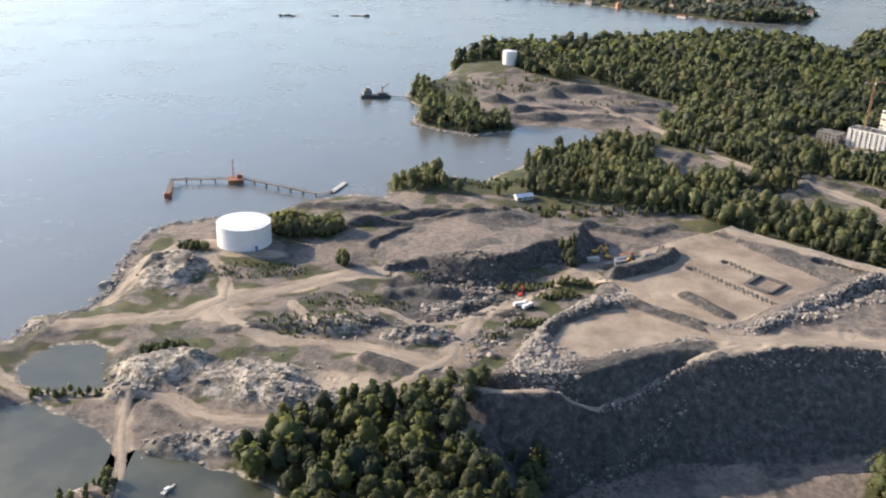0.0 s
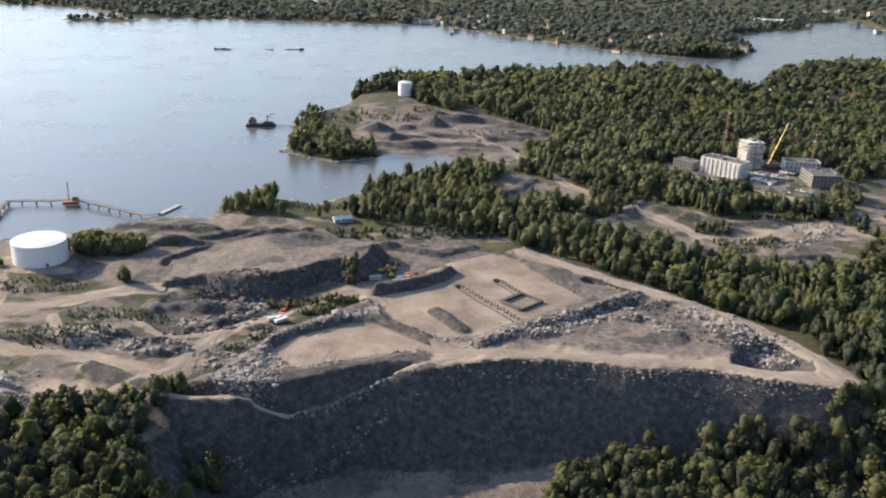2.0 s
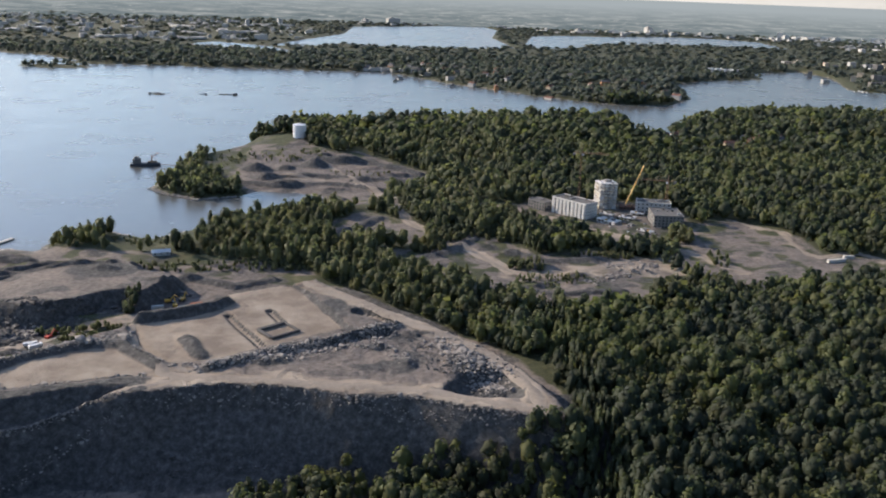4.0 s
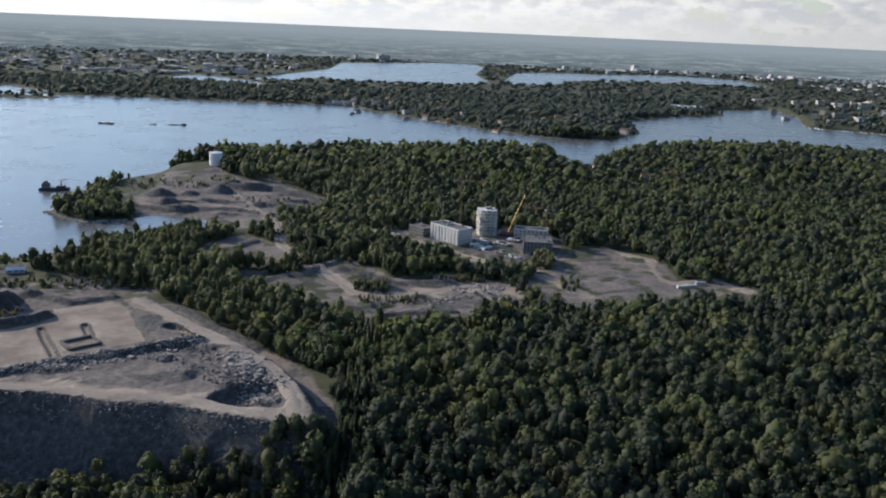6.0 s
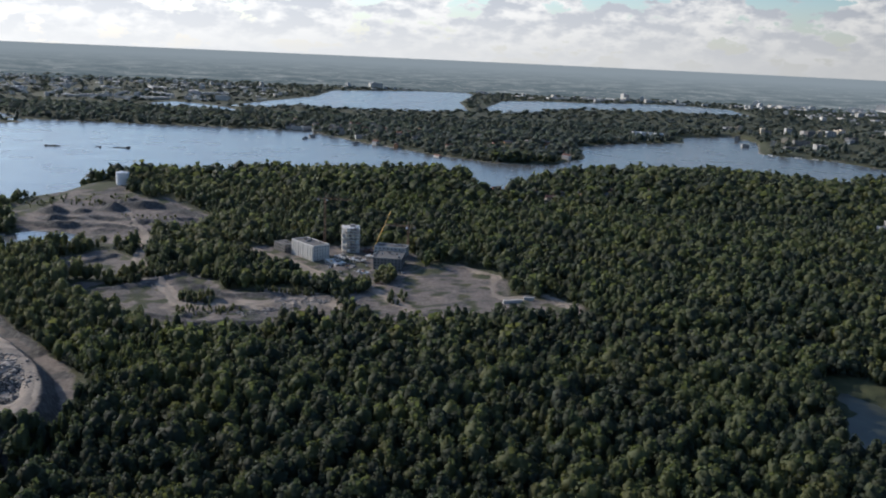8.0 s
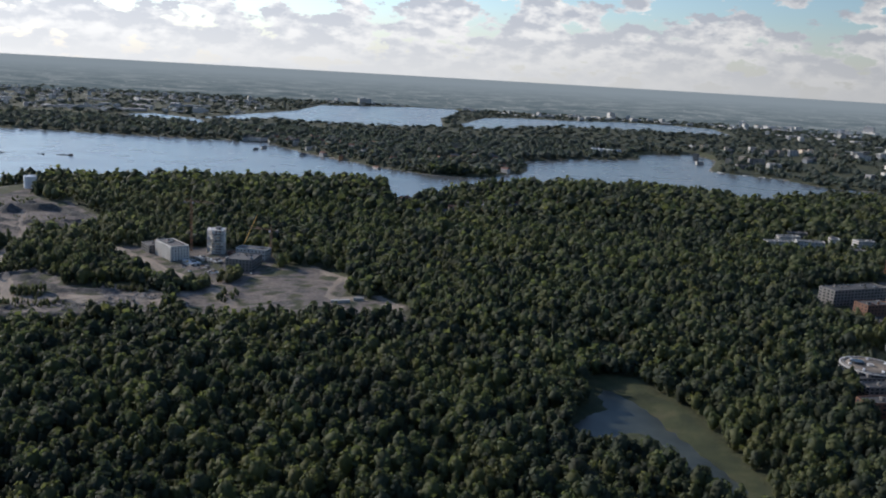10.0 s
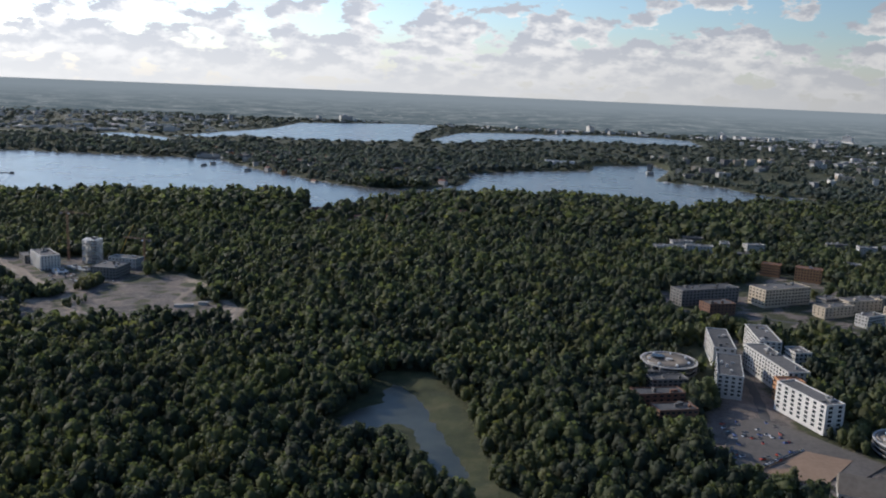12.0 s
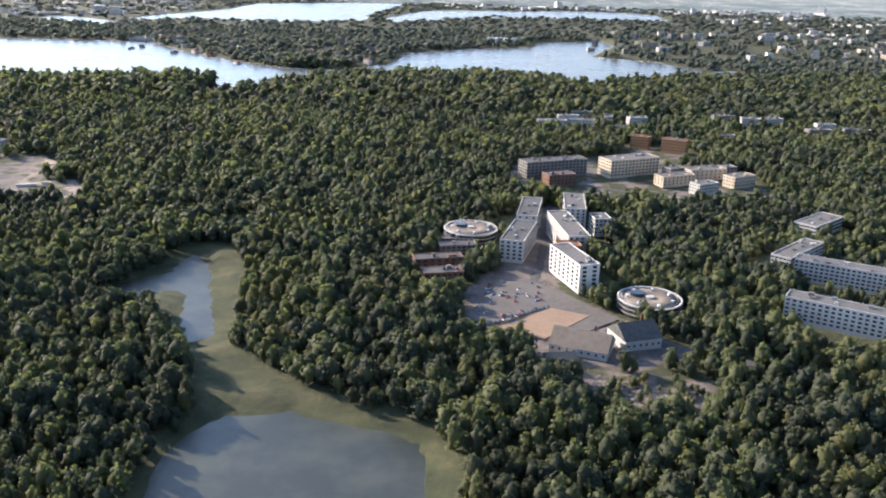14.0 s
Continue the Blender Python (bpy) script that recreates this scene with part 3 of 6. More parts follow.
HEAPS = [(150, 905, 16, 10, 4), (165, 950, 12, 9, 5), (230, 985, 26, 8, 5), (270, 960, 22, 9, 4), (300, 930, 26, 8, 5), (235, 860, 30, 6, 4),
         (180, 870, 34, 5, 4), (250, 900, 24, 6, 3.5), (205, 1010, 20, 8, 5), (280, 700, 20, 9, 3), (395, 640, 24, 7, 3), (440, 610, 22, 6, 3),
         (470, 590, 16, 6, 3), (420, 565, 18, 5, 3), (520, 605, 26, 10, 3), (380, 660, 14, 6, 3), (150, 528, 22, 5, 4)]
HEAPS += [(60, 582, 50, 5, 5), (10, 560, 30, 5, 5), (0, 600, 26, 6, 4), (150, 558, 14, 8, 4), (96, 548, 14, 7, 3.5), (45, 455, 12, 6, 4), (85, 425, 12, 5, 3),
         (30, 402, 26, 5, 3), (-60, 425, 16, 5, 2), (350, 405, 12, 14, 2.5), (240, 397, 14, 6, 2.0), (300, 420, 9, 5, 2.0), (318, 398, 6, 12, 2.5), (330, 442, 16, 5, 2.5)]
ROCKS = [(-116, 482, 26, 36, 4), (-88, 365, 32, 17, 5), (-45, 352, 34, 22, 5), (-6, 410, 30, 14, 3), (-60, 305, 26, 10, 4), (-20, 335, 26, 12, 4),
         (35, 395, 26, 9, 3), (-100, 345, 14, 10, 3)]


def ramp_at(x, y):
    """Distance to the ramp's middle line, its height there, and whether the place lies before it."""
    d = np.full(x.shape, 99.0)
    rz, front = np.zeros(x.shape), np.zeros(x.shape, bool)
    m = (x > 20) & (x < 190) & (y > 280) & (y < 400)
    if not m.any():
        return d, rz, front
    xm, ym, dm, zm, fm = x[m], y[m], d[m], rz[m], front[m]
    for (x0, y0, z0), (x1, y1, z1) in zip(RAMP, RAMP[1:]):
        ex, ey = x1 - x0, y1 - y0
        t = np.clip(((xm - x0) * ex + (ym - y0) * ey) / (ex * ex + ey * ey), 0, 1)
        q = np.hypot(xm - x0 - t * ex, ym - y0 - t * ey)
        better = q < dm
        dm, zm = np.where(better, q, dm), np.where(better, z0 + t * (z1 - z0), zm)
        fm = np.where(better, ex * (ym - y0) - ey * (xm - x0) < 0, fm)
    dm = np.where((xm < 50) | (xm > 172), dm + 2.5 * np.maximum(50 - xm, xm - 172), dm)
    d[m], rz[m], front[m] = dm, zm, fm
    return d, rz, front


def ground_at(x, y):
    return float(height(np.array([float(x)]), np.array([float(y)]))[0])


def axis(parts):
    """Coordinates from stretches of (start, end, step)."""
    return np.unique(np.concatenate([np.arange(a, b, s) for a, b, s in parts]))


gx = axis([(-4400, -1200, 160), (-1200, -320, 22), (-320, -190, 4.2), (-190, 420, 1.7), (420, 620, 3.5), (620, 1500, 6), (1500, 2400, 22), (2400, 5700, 160)])
gy = axis([(-1800, 80, 90), (80, 230, 10), (230, 600, 1.7), (600, 1060, 4.0), (1060, 1700, 10), (1700, 2700, 18), (2700, 5700, 45)])
GX, GY = np.meshgrid(gx, gy)
GZ = height(GX, GY)
nx, ny = len(gx), len(gy)
quad = (np.arange(ny - 1)[:, None] * nx + np.arange(nx - 1)[None, :]).ravel()
inside = (np.hypot(GX - 580, GY + 60) < 5000).ravel()
faces = np.stack([quad, quad + 1, quad + 1 + nx, quad + nx], 1)
faces = faces[inside[faces].all(1)]
ground_mesh = mesh_np("ground", np.stack([GX.ravel(), GY.ravel(), GZ.ravel()], 1), faces, GROUND)
ground_mesh.polygons.foreach_set("use_smooth", np.ones(len(faces), bool))
ground = tagged(new("ground", ground_mesh), "rolling coastal ground of gravel, rock, grass and forest floor", "ground", kind="structure")

TRACK_LINES = [(9, [(-151, 411), (-114, 416), (-92, 422), (-75, 440), (-50, 451), (-26, 465), (1, 478), (18, 478)]),
               (8, [(-60, 446), (-74, 432), (-62, 409), (-42, 394), (-19, 391), (7, 383), (33, 372), (47, 372), (58, 401), (65, 421), (86, 442), (109, 462), (136, 479)]),
               (5, [(-200, 385), (-164, 359), (-145, 344), (-126, 347), (-99, 342), (-80, 338), (-63, 326), (-44, 321), (-28, 322)]),
               (4.5, [(-99, 342), (-95, 316), (-87, 288), (-84, 262)]), (6, [(47, 372), (27, 351), (19, 341), (25, 327), (37, 310), (49, 308)])]
TRACK_LINES += [(4, [(-36, 437), (-24, 410), (-8, 394)]), (5, [(15, 430), (34, 414), (55, 414), (65, 421)]), (4, [(55, 414), (59, 449)]),
               (6, [(47, 345), (52, 335), (66, 330), (92, 330), (115, 331)]), (5, [(163, 358), (174, 361), (186, 366), (198, 372)]),
               (9, [(185, 390), (192, 376), (233, 374), (293, 368), (330, 364), (360, 354), (384, 349), (386, 362), (379, 384), (366, 409), (349, 429), (319, 458), (286, 491), (256, 514), (244, 528), (224, 532), (190, 510)]),
               (5, [(143, 480), (142, 462), (150, 442), (162, 414), (183, 393), (200, 382)])]
TRACK_LINES += [
               (7, [(148, 915), (213, 900), (269, 867), (296, 807), (313, 734), (353, 673), (372, 642), (395, 600), (425, 580), (456, 585), (490, 610), (518, 632), (560, 640)]),
               (5, [(269, 867), (240, 915), (212, 975)]), (8, [(384, 806), (430, 795), (475, 762), (520, 712), (563, 678), (590, 650), (612, 612)]),
               (5, [(652, 770), (690, 729), (684, 690), (692, 656), (731, 668), (753, 641), (757, 604)]),
               (5, [(-75, 440), (-80, 470), (-95, 500), (-118, 520), (-132, 480), (-138, 440)])]

# cover weights: gravel, grass, rock, sand
cover = np.zeros((ny, nx, 4), np.float32)
fx, fy = GX, GY
edge = 4 * wobble(fx, fy, 30, 0.9)
for key, most in (("quarry", 1), ("headland", 0.85), ("brown", 1), ("works", 0.9), ("field", 0.75), ("site", 0.75), ("town", 0.8), ("yard", 0.85)):
    cover[..., 0] = np.maximum(cover[..., 0], most * sstep(5, -5, near(CLEARINGS[key], fx, fy) + edge))
cover[..., 0] = np.maximum(cover[..., 0], 0.8 * sstep(5, -5, near(CLEARINGS["uptown"], fx, fy) + edge) * (wobble(fx, fy, 40) > 0))
cover[..., 1] = np.maximum(cover[..., 1], sstep(4, -4, near(CLEARINGS["meadow"], fx, fy) + edge))
cover[..., 1] = np.maximum(cover[..., 1], 0.75 * sstep(0.1, 0.6, wobble(fx, fy, 70, 2.0)) * (cover[..., 0] > 0.5) * (fx < 140) * (fy > 330))
for cx, cy, rx, ry in ((-78, 498, 12, 14), (-60, 490, 22, 9), (-30, 410, 22, 12), (-80, 372, 20, 6), (-96, 385, 16, 7), (-48, 380, 18, 6), (120, 478, 40, 9),
                       (80, 990, 40, 60), (60, 1030, 30, 50), (130, 1085, 40, 40), (140, 600, 50, 14), (95, 635, 50, 16), (-130, 505, 10, 40), (690, 735, 26, 30),
                       (620, 690, 30, 30), (100, 458, 26, 6), (-120, 300, 16, 18), (240, 560, 40, 14)):
    cover[..., 1] = np.maximum(cover[..., 1], 0.9 * sstep(1.1, 0.6, np.hypot((fx - cx) / rx, (fy - cy) / ry)))
for key, size, most in (("shore_grass", 30, 0.95), ("headland", 48, 0.8), ("works", 40, 0.75), ("field", 60, 0.8), ("site", 40, 0.7), ("yard", 30, 0.8)):
    cover[..., 1] = np.maximum(cover[..., 1], most * sstep(4, -4, near(CLEARINGS[key], fx, fy) + edge) * (1 if key == "shore_grass" else sstep(-0.1, 0.35, wobble(fx, fy, size, 3.3))))
for cx, cy, rx, ry, h in ROCKS:
    cover[..., 2] = np.maximum(cover[..., 2], sstep(1.05, 0.6, np.hypot((fx - cx) / rx, (fy - cy) / ry)))
sh = land_dist(fx, fy)
cover[..., 2] = np.maximum(cover[..., 2], 0.85 * sstep(7, 2, sh) * (wobble(fx, fy, 60, 1.5) > -0.2) * ((fx < 800) | (fy > 600)))
stony = sstep(6, -2, np.minimum(near(MOUND, fx, fy), near(PLATEAU, fx, fy)))
cover[..., 1] *= 1 - stony
cover[..., 1] *= 1 - 0.8 * sstep(10, -10, near([(110, 900), (110, 990), (200, 1020), (320, 930), (290, 830), (160, 850)], fx, fy))
face = sstep(0, 3, near(PLATEAU, fx, fy)) * sstep(44, 36, near(PLATEAU, fx, fy)) * (fy < 380) * (fx > 80)
cover[..., 0] = np.maximum(cover[..., 0], face)
cover[..., 3] = np.maximum(cover[..., 3], sstep(2, -2, near(PAD, fx, fy)))
rim_d = near(PLATEAU, fx, fy)
cover[..., 3] = np.maximum(cover[..., 3], 0.55 * sstep(-1, -3, rim_d) * sstep(-26, -12, rim_d) * (fx > 185) * (fy < 385))
cover[..., 3] = np.maximum(cover[..., 3], 0.7 * sstep(3, -3, near(HOLLOW, fx, fy)))
for w, pts in TRACK_LINES:
    cover[..., 3] = np.maximum(cover[..., 3], 0.78 * sstep(w * 1.35, w * 0.45, line_dist(pts, fx, fy, 3 * w) + edge * 0.5))
field_d = near(CLEARINGS["field"], fx, fy)
cover[..., 1] *= 1 - 0.75 * sstep(2, -4, field_d) * (fy < 720)
cover[..., 3] = np.maximum(cover[..., 3], (0.20 + 0.16 * np.sin((fx * 0.3 + fy) * 0.22 + 1.5 * wobble(fx, fy, 60, 0.2))) * sstep(2, -6, field_d) * (fy < 745))
for cx, cy, rx, ry in ((535, 610, 40, 26), (470, 600, 40, 20), (505, 640, 40, 12), (410, 590, 34, 20), (-5, 352, 26, 14), (60, 520, 40, 26)):
    cover[..., 3] = np.maximum(cover[..., 3], (0.6 if cy != 520 else 0.3) * sstep(1.15, 0.6, np.hypot((fx - cx) / rx, (fy - cy) / ry)))
for cx, cy, rx, ry in ((-70, 424, 18, 16), (20, 372, 26, 12), (55, 380, 12, 14), (90, 445, 14, 8), (120, 470, 16, 6), (-100, 520, 18, 10), (-70, 505, 26, 8)):
    cover[..., 3] = np.maximum(cover[..., 3], 0.72 * sstep(1.15, 0.6, np.hypot((fx - cx) / rx, (fy - cy) / ry)))
left = (fx < 130) & (fy > 335) & (fy < 480)
cover[..., 1] = np.maximum(cover[..., 1], 0.85 * sstep(-0.25, 0.3, wobble(fx, fy, 38, 0.5)) * left * (cover[..., 0] > 0.5) * (1 - stony))
cover[..., 1] = np.maximum(cover[..., 1], 0.8 * sstep(0.0, 0.5, wobble(fx, fy, 44, 0.8)) * (fy > 560) * (fy < 800) * (cover[..., 0] > 0.5) * (1 - stony))
dh_grid = near(HOLLOW, fx, fy)
# weights of dark rock, and of shade painted on front face and slopes
blasted = np.zeros((ny, nx, 4), np.float32)
d_pl = near(PLATEAU, fx, fy)
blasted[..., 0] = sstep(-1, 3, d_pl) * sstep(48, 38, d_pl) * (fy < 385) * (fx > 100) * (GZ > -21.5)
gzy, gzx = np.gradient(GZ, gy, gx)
steep_shade = sstep(0.30, 0.6, np.hypot(gzx, gzy)) * (cover[..., 0] > 0.5)
blasted[..., 0] = np.maximum(blasted[..., 0], steep_shade * (fx > 5))
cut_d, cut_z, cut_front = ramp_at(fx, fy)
# ground behind the ramp darkened as if in the hollow wall's shadow
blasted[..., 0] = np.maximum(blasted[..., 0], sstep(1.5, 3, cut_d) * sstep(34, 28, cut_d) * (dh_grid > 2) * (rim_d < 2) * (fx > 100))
blasted[..., 0] = np.maximum(blasted[..., 0], 0.9 * sstep(2, -3, near(HOLE, fx, fy)))
pit_d = near(PIT, fx, fy)
blasted[..., 0] = np.maximum(blasted[..., 0], 0.7 * sstep(3, -3, pit_d))
blasted[..., 0] = np.maximum(blasted[..., 0], 0.62 * sstep(-0.05, 0.5, wobble(fx, fy, 52, 2.7)) * (cover[..., 0] > 0.5) * (cover[..., 3] < 0.3))
for cx, cy, rx, ry in ((352, 404, 14, 20), (318, 398, 8, 14), (300, 420, 12, 6), (300, 436, 22, 6), (240, 396, 16, 5), (268, 486, 10, 14), (96, 545, 30, 20)):
    blasted[..., 0] = np.maximum(blasted[..., 0], 0.85 * sstep(1.1, 0.7, np.hypot((fx - cx) / rx, (fy - cy) / ry)))
for pts, w, h in RIDGES:
    blasted[..., 0] = np.maximum(blasted[..., 0], 0.8 * sstep(w * 1.4, w * 0.6, line_dist(pts, fx, fy, 3 * w)))
blasted[..., 3] = 1
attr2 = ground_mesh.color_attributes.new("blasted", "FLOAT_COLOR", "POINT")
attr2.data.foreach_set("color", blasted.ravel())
attr = ground_mesh.color_attributes.new("cover", "FLOAT_COLOR", "POINT")
attr.data.foreach_set("color", cover.ravel())

# water and the far horizon
wx, wy = np.arange(-4400, 5700, 50.0), np.arange(-1800, 5600, 50.0)
WX, WY = np.meshgrid(wx, wy)
wet = ((land_dist(WX, WY) < 55) & (np.hypot(WX - 580, WY + 60) < 5000)).ravel()
wq = (np.arange(len(wy) - 1)[:, None] * len(wx) + np.arange(len(wx) - 1)[None, :]).ravel()
wq = np.stack([wq, wq + 1, wq + 1 + len(wx), wq + len(wx)], 1)
wq = wq[wet[wq].any(1)]
used, wq = np.unique(wq, return_inverse=True)
flat = np.stack([WX.ravel(), WY.ravel(), 0 * WX.ravel()], 1)[used]
water = new("water", mesh_np("water", flat, wq.reshape(-1, 4), WATER))
tagged(water, "calm blue-grey sea with fine ripples", "water", kind="structure")
for poly in PONDS:
    bm = bmesh.new()
    mid = Vector((sum(q[0] for q in poly) / len(poly), sum(q[1] for q in poly) / len(poly), 0))
    quad_w = max(max(abs(q[0] - mid.x), abs(q[1] - mid.y)) for q in poly) + 6
    bmesh.ops.create_grid(bm, x_segments=24, y_segments=24, size=quad_w)
    bmesh.ops.translate(bm, verts=bm.verts, vec=(mid.x, mid.y, 0.08))
    away = [f for f in bm.faces if float(near(poly, np.array([f.calc_center_median().x]), np.array([f.calc_center_median().y]))[0]) > 9]
    bmesh.ops.delete(bm, geom=away, context="FACES")
    tagged(part("pond_water", bm, POND_WATER), "still murky grey-green pond water", "water", kind="structure")
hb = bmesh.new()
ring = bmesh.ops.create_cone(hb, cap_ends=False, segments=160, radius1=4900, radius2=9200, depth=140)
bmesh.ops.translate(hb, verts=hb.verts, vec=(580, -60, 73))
tagged(part("backdrop", hb, FARLAND_GLOW), "glowing painted backdrop of hazy blue wooded land on the horizon", "backdrop", kind="structure")


def smooth_line(pts, step=4.0):
    """A smooth line through plan points."""
    p = [Vector(q) for q in pts]
    p = [p[0] * 2 - p[1]] + p + [p[-1] * 2 - p[-2]]
    out = []
    for a, b, c, d in zip(p, p[1:], p[2:], p[3:]):
        n = max(2, int((c - b).length / step))
        for i in range(n):
            t = i / n
            out.append(0.5 * (2 * b + (c - a) * t + (2 * a - 5 * b + 4 * c - d) * t * t + (3 * b - a - 3 * c + d) * t ** 3))
    return out + [p[-2]]


def ribbon(name, pts, width, mat, label, lift=0.12, seed=0):
    """A road draped on the ground."""
    line = smooth_line(pts)
    rng = random.Random(seed)
    rows = []
    for i, q in enumerate(line):
        t = (line[min(i + 1, len(line) - 1)] - line[max(i - 1, 0)]).normalized()
        s = Vector((-t.y, t.x))
        w = width * (0.5 + rng.uniform(-0.06, 0.06))
        rows += [q + s * (w * k) for k in (-1, -0.33, 0.33, 1)]
    r = np.array([(v.x, v.y) for v in rows])
    z = height(r[:, 0], r[:, 1]).reshape(-1, 4)
    z = np.maximum(z, z.mean(1)[:, None] - 0.3) + lift
    for _ in range(2):
        z[1:-1] = np.maximum(z[1:-1], (z[:-2] + z[2:]) / 2)
    z[:, (0, 3)] -= 0.45
    k = np.arange(len(line) - 1)[:, None] * 4 + np.arange(3)[None]
    k = k.ravel()
    me = mesh_np(name, np.column_stack([r, z.ravel()]), np.stack([k, k + 4, k + 5, k + 1], 1), mat)
    me.polygons.foreach_set("use_smooth", np.ones(len(me.polygons), bool))
    return tagged(new(name, me), label, "road", kind="structure")


TRACK = "pale brown gravel track with worn wheel ruts"
for i, (w, pts) in enumerate(TRACK_LINES):
    ribbon("road", pts, w, GRAVEL_ROAD, TRACK, seed=i)
for pts, w in (([(1173, 440), (1178, 425), (1194, 398), (1216, 378), (1239, 345), (1290, 318), (1380, 290)], 9), ([(1175, 425), (1186, 500), (1198, 640)], 8),
               ([(1060, 520), (985, 560), (900, 560), (800, 575), (757, 604)], 6), ([(1198, 640), (1220, 720), (1300, 700), (1420, 690)], 7)):
    ribbon("road", pts, w, ASPHALT, "dark asphalt street", 0.3)


# ---- tanks, pier, boats ----
def storage_tank(x, y, r, h, label):
    z = ground_at(x, y) - 0.3
    t = thing("storage_tank", label, "storage tank", pose(x, y, z))
    bm = bmesh.new()
    cyl(bm, 0, 0, 0, r, r, h, 64)
    part("shell", bm, WHITE_STEEL, t)
    bm = bmesh.new()
    cyl(bm, 0, 0, h, r * 0.995, r * 0.05, h * 0.10, 48)
    part("roof", bm, WHITE_STEEL, t)
    for k in (0.06, 0.36, 0.66, 0.985):
        bm = bmesh.new()
        cyl(bm, 0, 0, h * k, r + 0.18, r + 0.18, 0.28, 64)
        part("hoop", bm, WHITE_STEEL, t)
    bm = bmesh.new()
    for i in range(28):
        a, b = i * 2 * math.pi / 28, (i + 1) * 2 * math.pi / 28
        beam(bm, (r * math.cos(a), r * math.sin(a), h + 1.1), (r * math.cos(b), r * math.sin(b), h + 1.1), 0.09)
        beam(bm, (r * math.cos(a), r * math.sin(a), h), (r * math.cos(a), r * math.sin(a), h + 1.1), 0.09)
    part("railing", bm, STEEL, t)
    if r > 12:
        bm = bmesh.new()
        box(bm, r * 0.55, -r * 0.84, 0, 2.6, 0.7, 3.2, -0.58)
        part("door", bm, BLUE, t, "small dark blue doorway in the shell")
    return t


storage_tank(-77, 523, 17.3, 14.5, "large white round steel oil tank on a gravel pad")
storage_tank(163, 1088, 8.8, 17, "white round steel tank on a bare hilltop")


def pier():
    t = thing("pier", "long weathered jetty on piles with a rusty red loading platform", "pier")
    runs = [((-40, 622), (-101, 656), 3.0), ((-111, 655), (-155, 650), 2.4), ((-155, 652), (-150, 617), 3.2)]
    for (x0, y0), (x1, y1), w in runs:
        d = Vector((x1 - x0, y1 - y0, 0))
        bm = bmesh.new()
        box(bm, (x0 + x1) / 2, (y0 + y1) / 2, 3.0, d.length, w, 0.5, math.atan2(d.y, d.x))
        part("deck", bm, TIMBER, t)
        for s in (-1, 1):
            o = Vector((-d.y, d.x, 0)).normalized() * (w / 2) * s
            bm = bmesh.new()
            beam(bm, (x0 + o.x, y0 + o.y, 4.4), (x1 + o.x, y1 + o.y, 4.4), 0.15)
            n = int(d.length / 4)
            for i in range(n + 1):
                q = Vector((x0, y0, 0)) + d * (i / n) + o
                beam(bm, (q.x, q.y, 3.4), (q.x, q.y, 4.4), 0.12)
            part("railing", bm, STEEL, t)
        n = max(2, int(d.length / 11))
        for i in range(n + 1):
            q = Vector((x0, y0, 0)) + d * (i / n)
            bm = bmesh.new()
            cyl(bm, q.x, q.y, -4, 0.55, 0.55, 7.2, 8)
            part("pile", bm, TIMBER, t)
    bm = bmesh.new()
    box(bm, -106, 655, 1.5, 12, 11, 2.2, 0.2, 0.3)
    part("platform", bm, RUST, t, "rusty red loading platform")
    bm = bmesh.new()
    box(bm, -103, 656, 3.7, 4, 3.4, 2.8, 0.2, 0.1)
    part("cabin", bm, RUST, t)
    bm = bmesh.new()
    for i in range(4):
        a, b = (i // 2) * 1.2 - 0.6, (i % 2) * 1.2 - 0.6
        beam(bm, (-108 + a, 656 + b, 3.7), (-108 + a * 0.3, 656 + b * 0.3, 19), 0.16)
    for k in range(7):
        beam(bm, (-108.6, 656, 4.5 + 2 * k), (-107.4, 656, 6 + 2 * k), 0.1)
    part("mast", bm, RUST, t)
    bm = bmesh.new()
    box(bm, -150, 618, -1, 5, 6, 5, 0.1, 0.4)
    part("dolphin", bm, RUST, t)
    return t


pier()
lb = thing("landing_stage", "pale floating landing stage at the shore", "jetty")
bm = bmesh.new()
box(bm, -24, 645, 0.2, 4.2, 26, 1.0, -0.35, 0.15)
part("pontoon", bm, WHITE_WALL, lb)
bm = bmesh.new()
box(bm, -34, 630, 1.2, 14, 2, 0.4, 0.6)
part("gangway", bm, TIMBER, lb)


def barge(x, y, turn):
    t = thing("barge", "dark work barge with deckhouse and crane moored off the headland", "boat", pose(x, y, 0, 0, 0, turn))
    bm = bmesh.new()
    box(bm, 0, 0, -1.5, 34, 11, 4.6, 0, 0.8)
    part("hull", bm, surface("dark hull paint", (0.03, 0.035, 0.045), (0.07, 0.075, 0.085), 0.5, 0.6), t)
    bm = bmesh.new()
    box(bm, -9, 0, 3.1, 9, 7, 5.5, 0, 0.3)
    box(bm, -9, 0, 8.6, 5, 5, 2.4, 0, 0.2)
    part("deckhouse", bm, GREY_WALL, t)
    for i in range(4):
        bm = bmesh.new()
        box(bm, -12 + 2 * i, -3.53, 6.0, 1.1, 0.08, 0.9)
        part("window", bm, GLASS, t)
    bm = bmesh.new()
    beam(bm, (8, 0, 3), (8, 0, 12), 1.2)
    beam(bm, (8, 0, 10), (16, 1, 15), 0.7)
    beam(bm, (14, -3, 3), (14, -3, 9), 0.4)
    part("crane", bm, RUST, t)
    bm = bmesh.new()
    box(bm, 8, 0, 3.1, 10, 7, 2.2, 0, 0.3)
    part("cargo", bm, STONE_DARK, t)
    return t


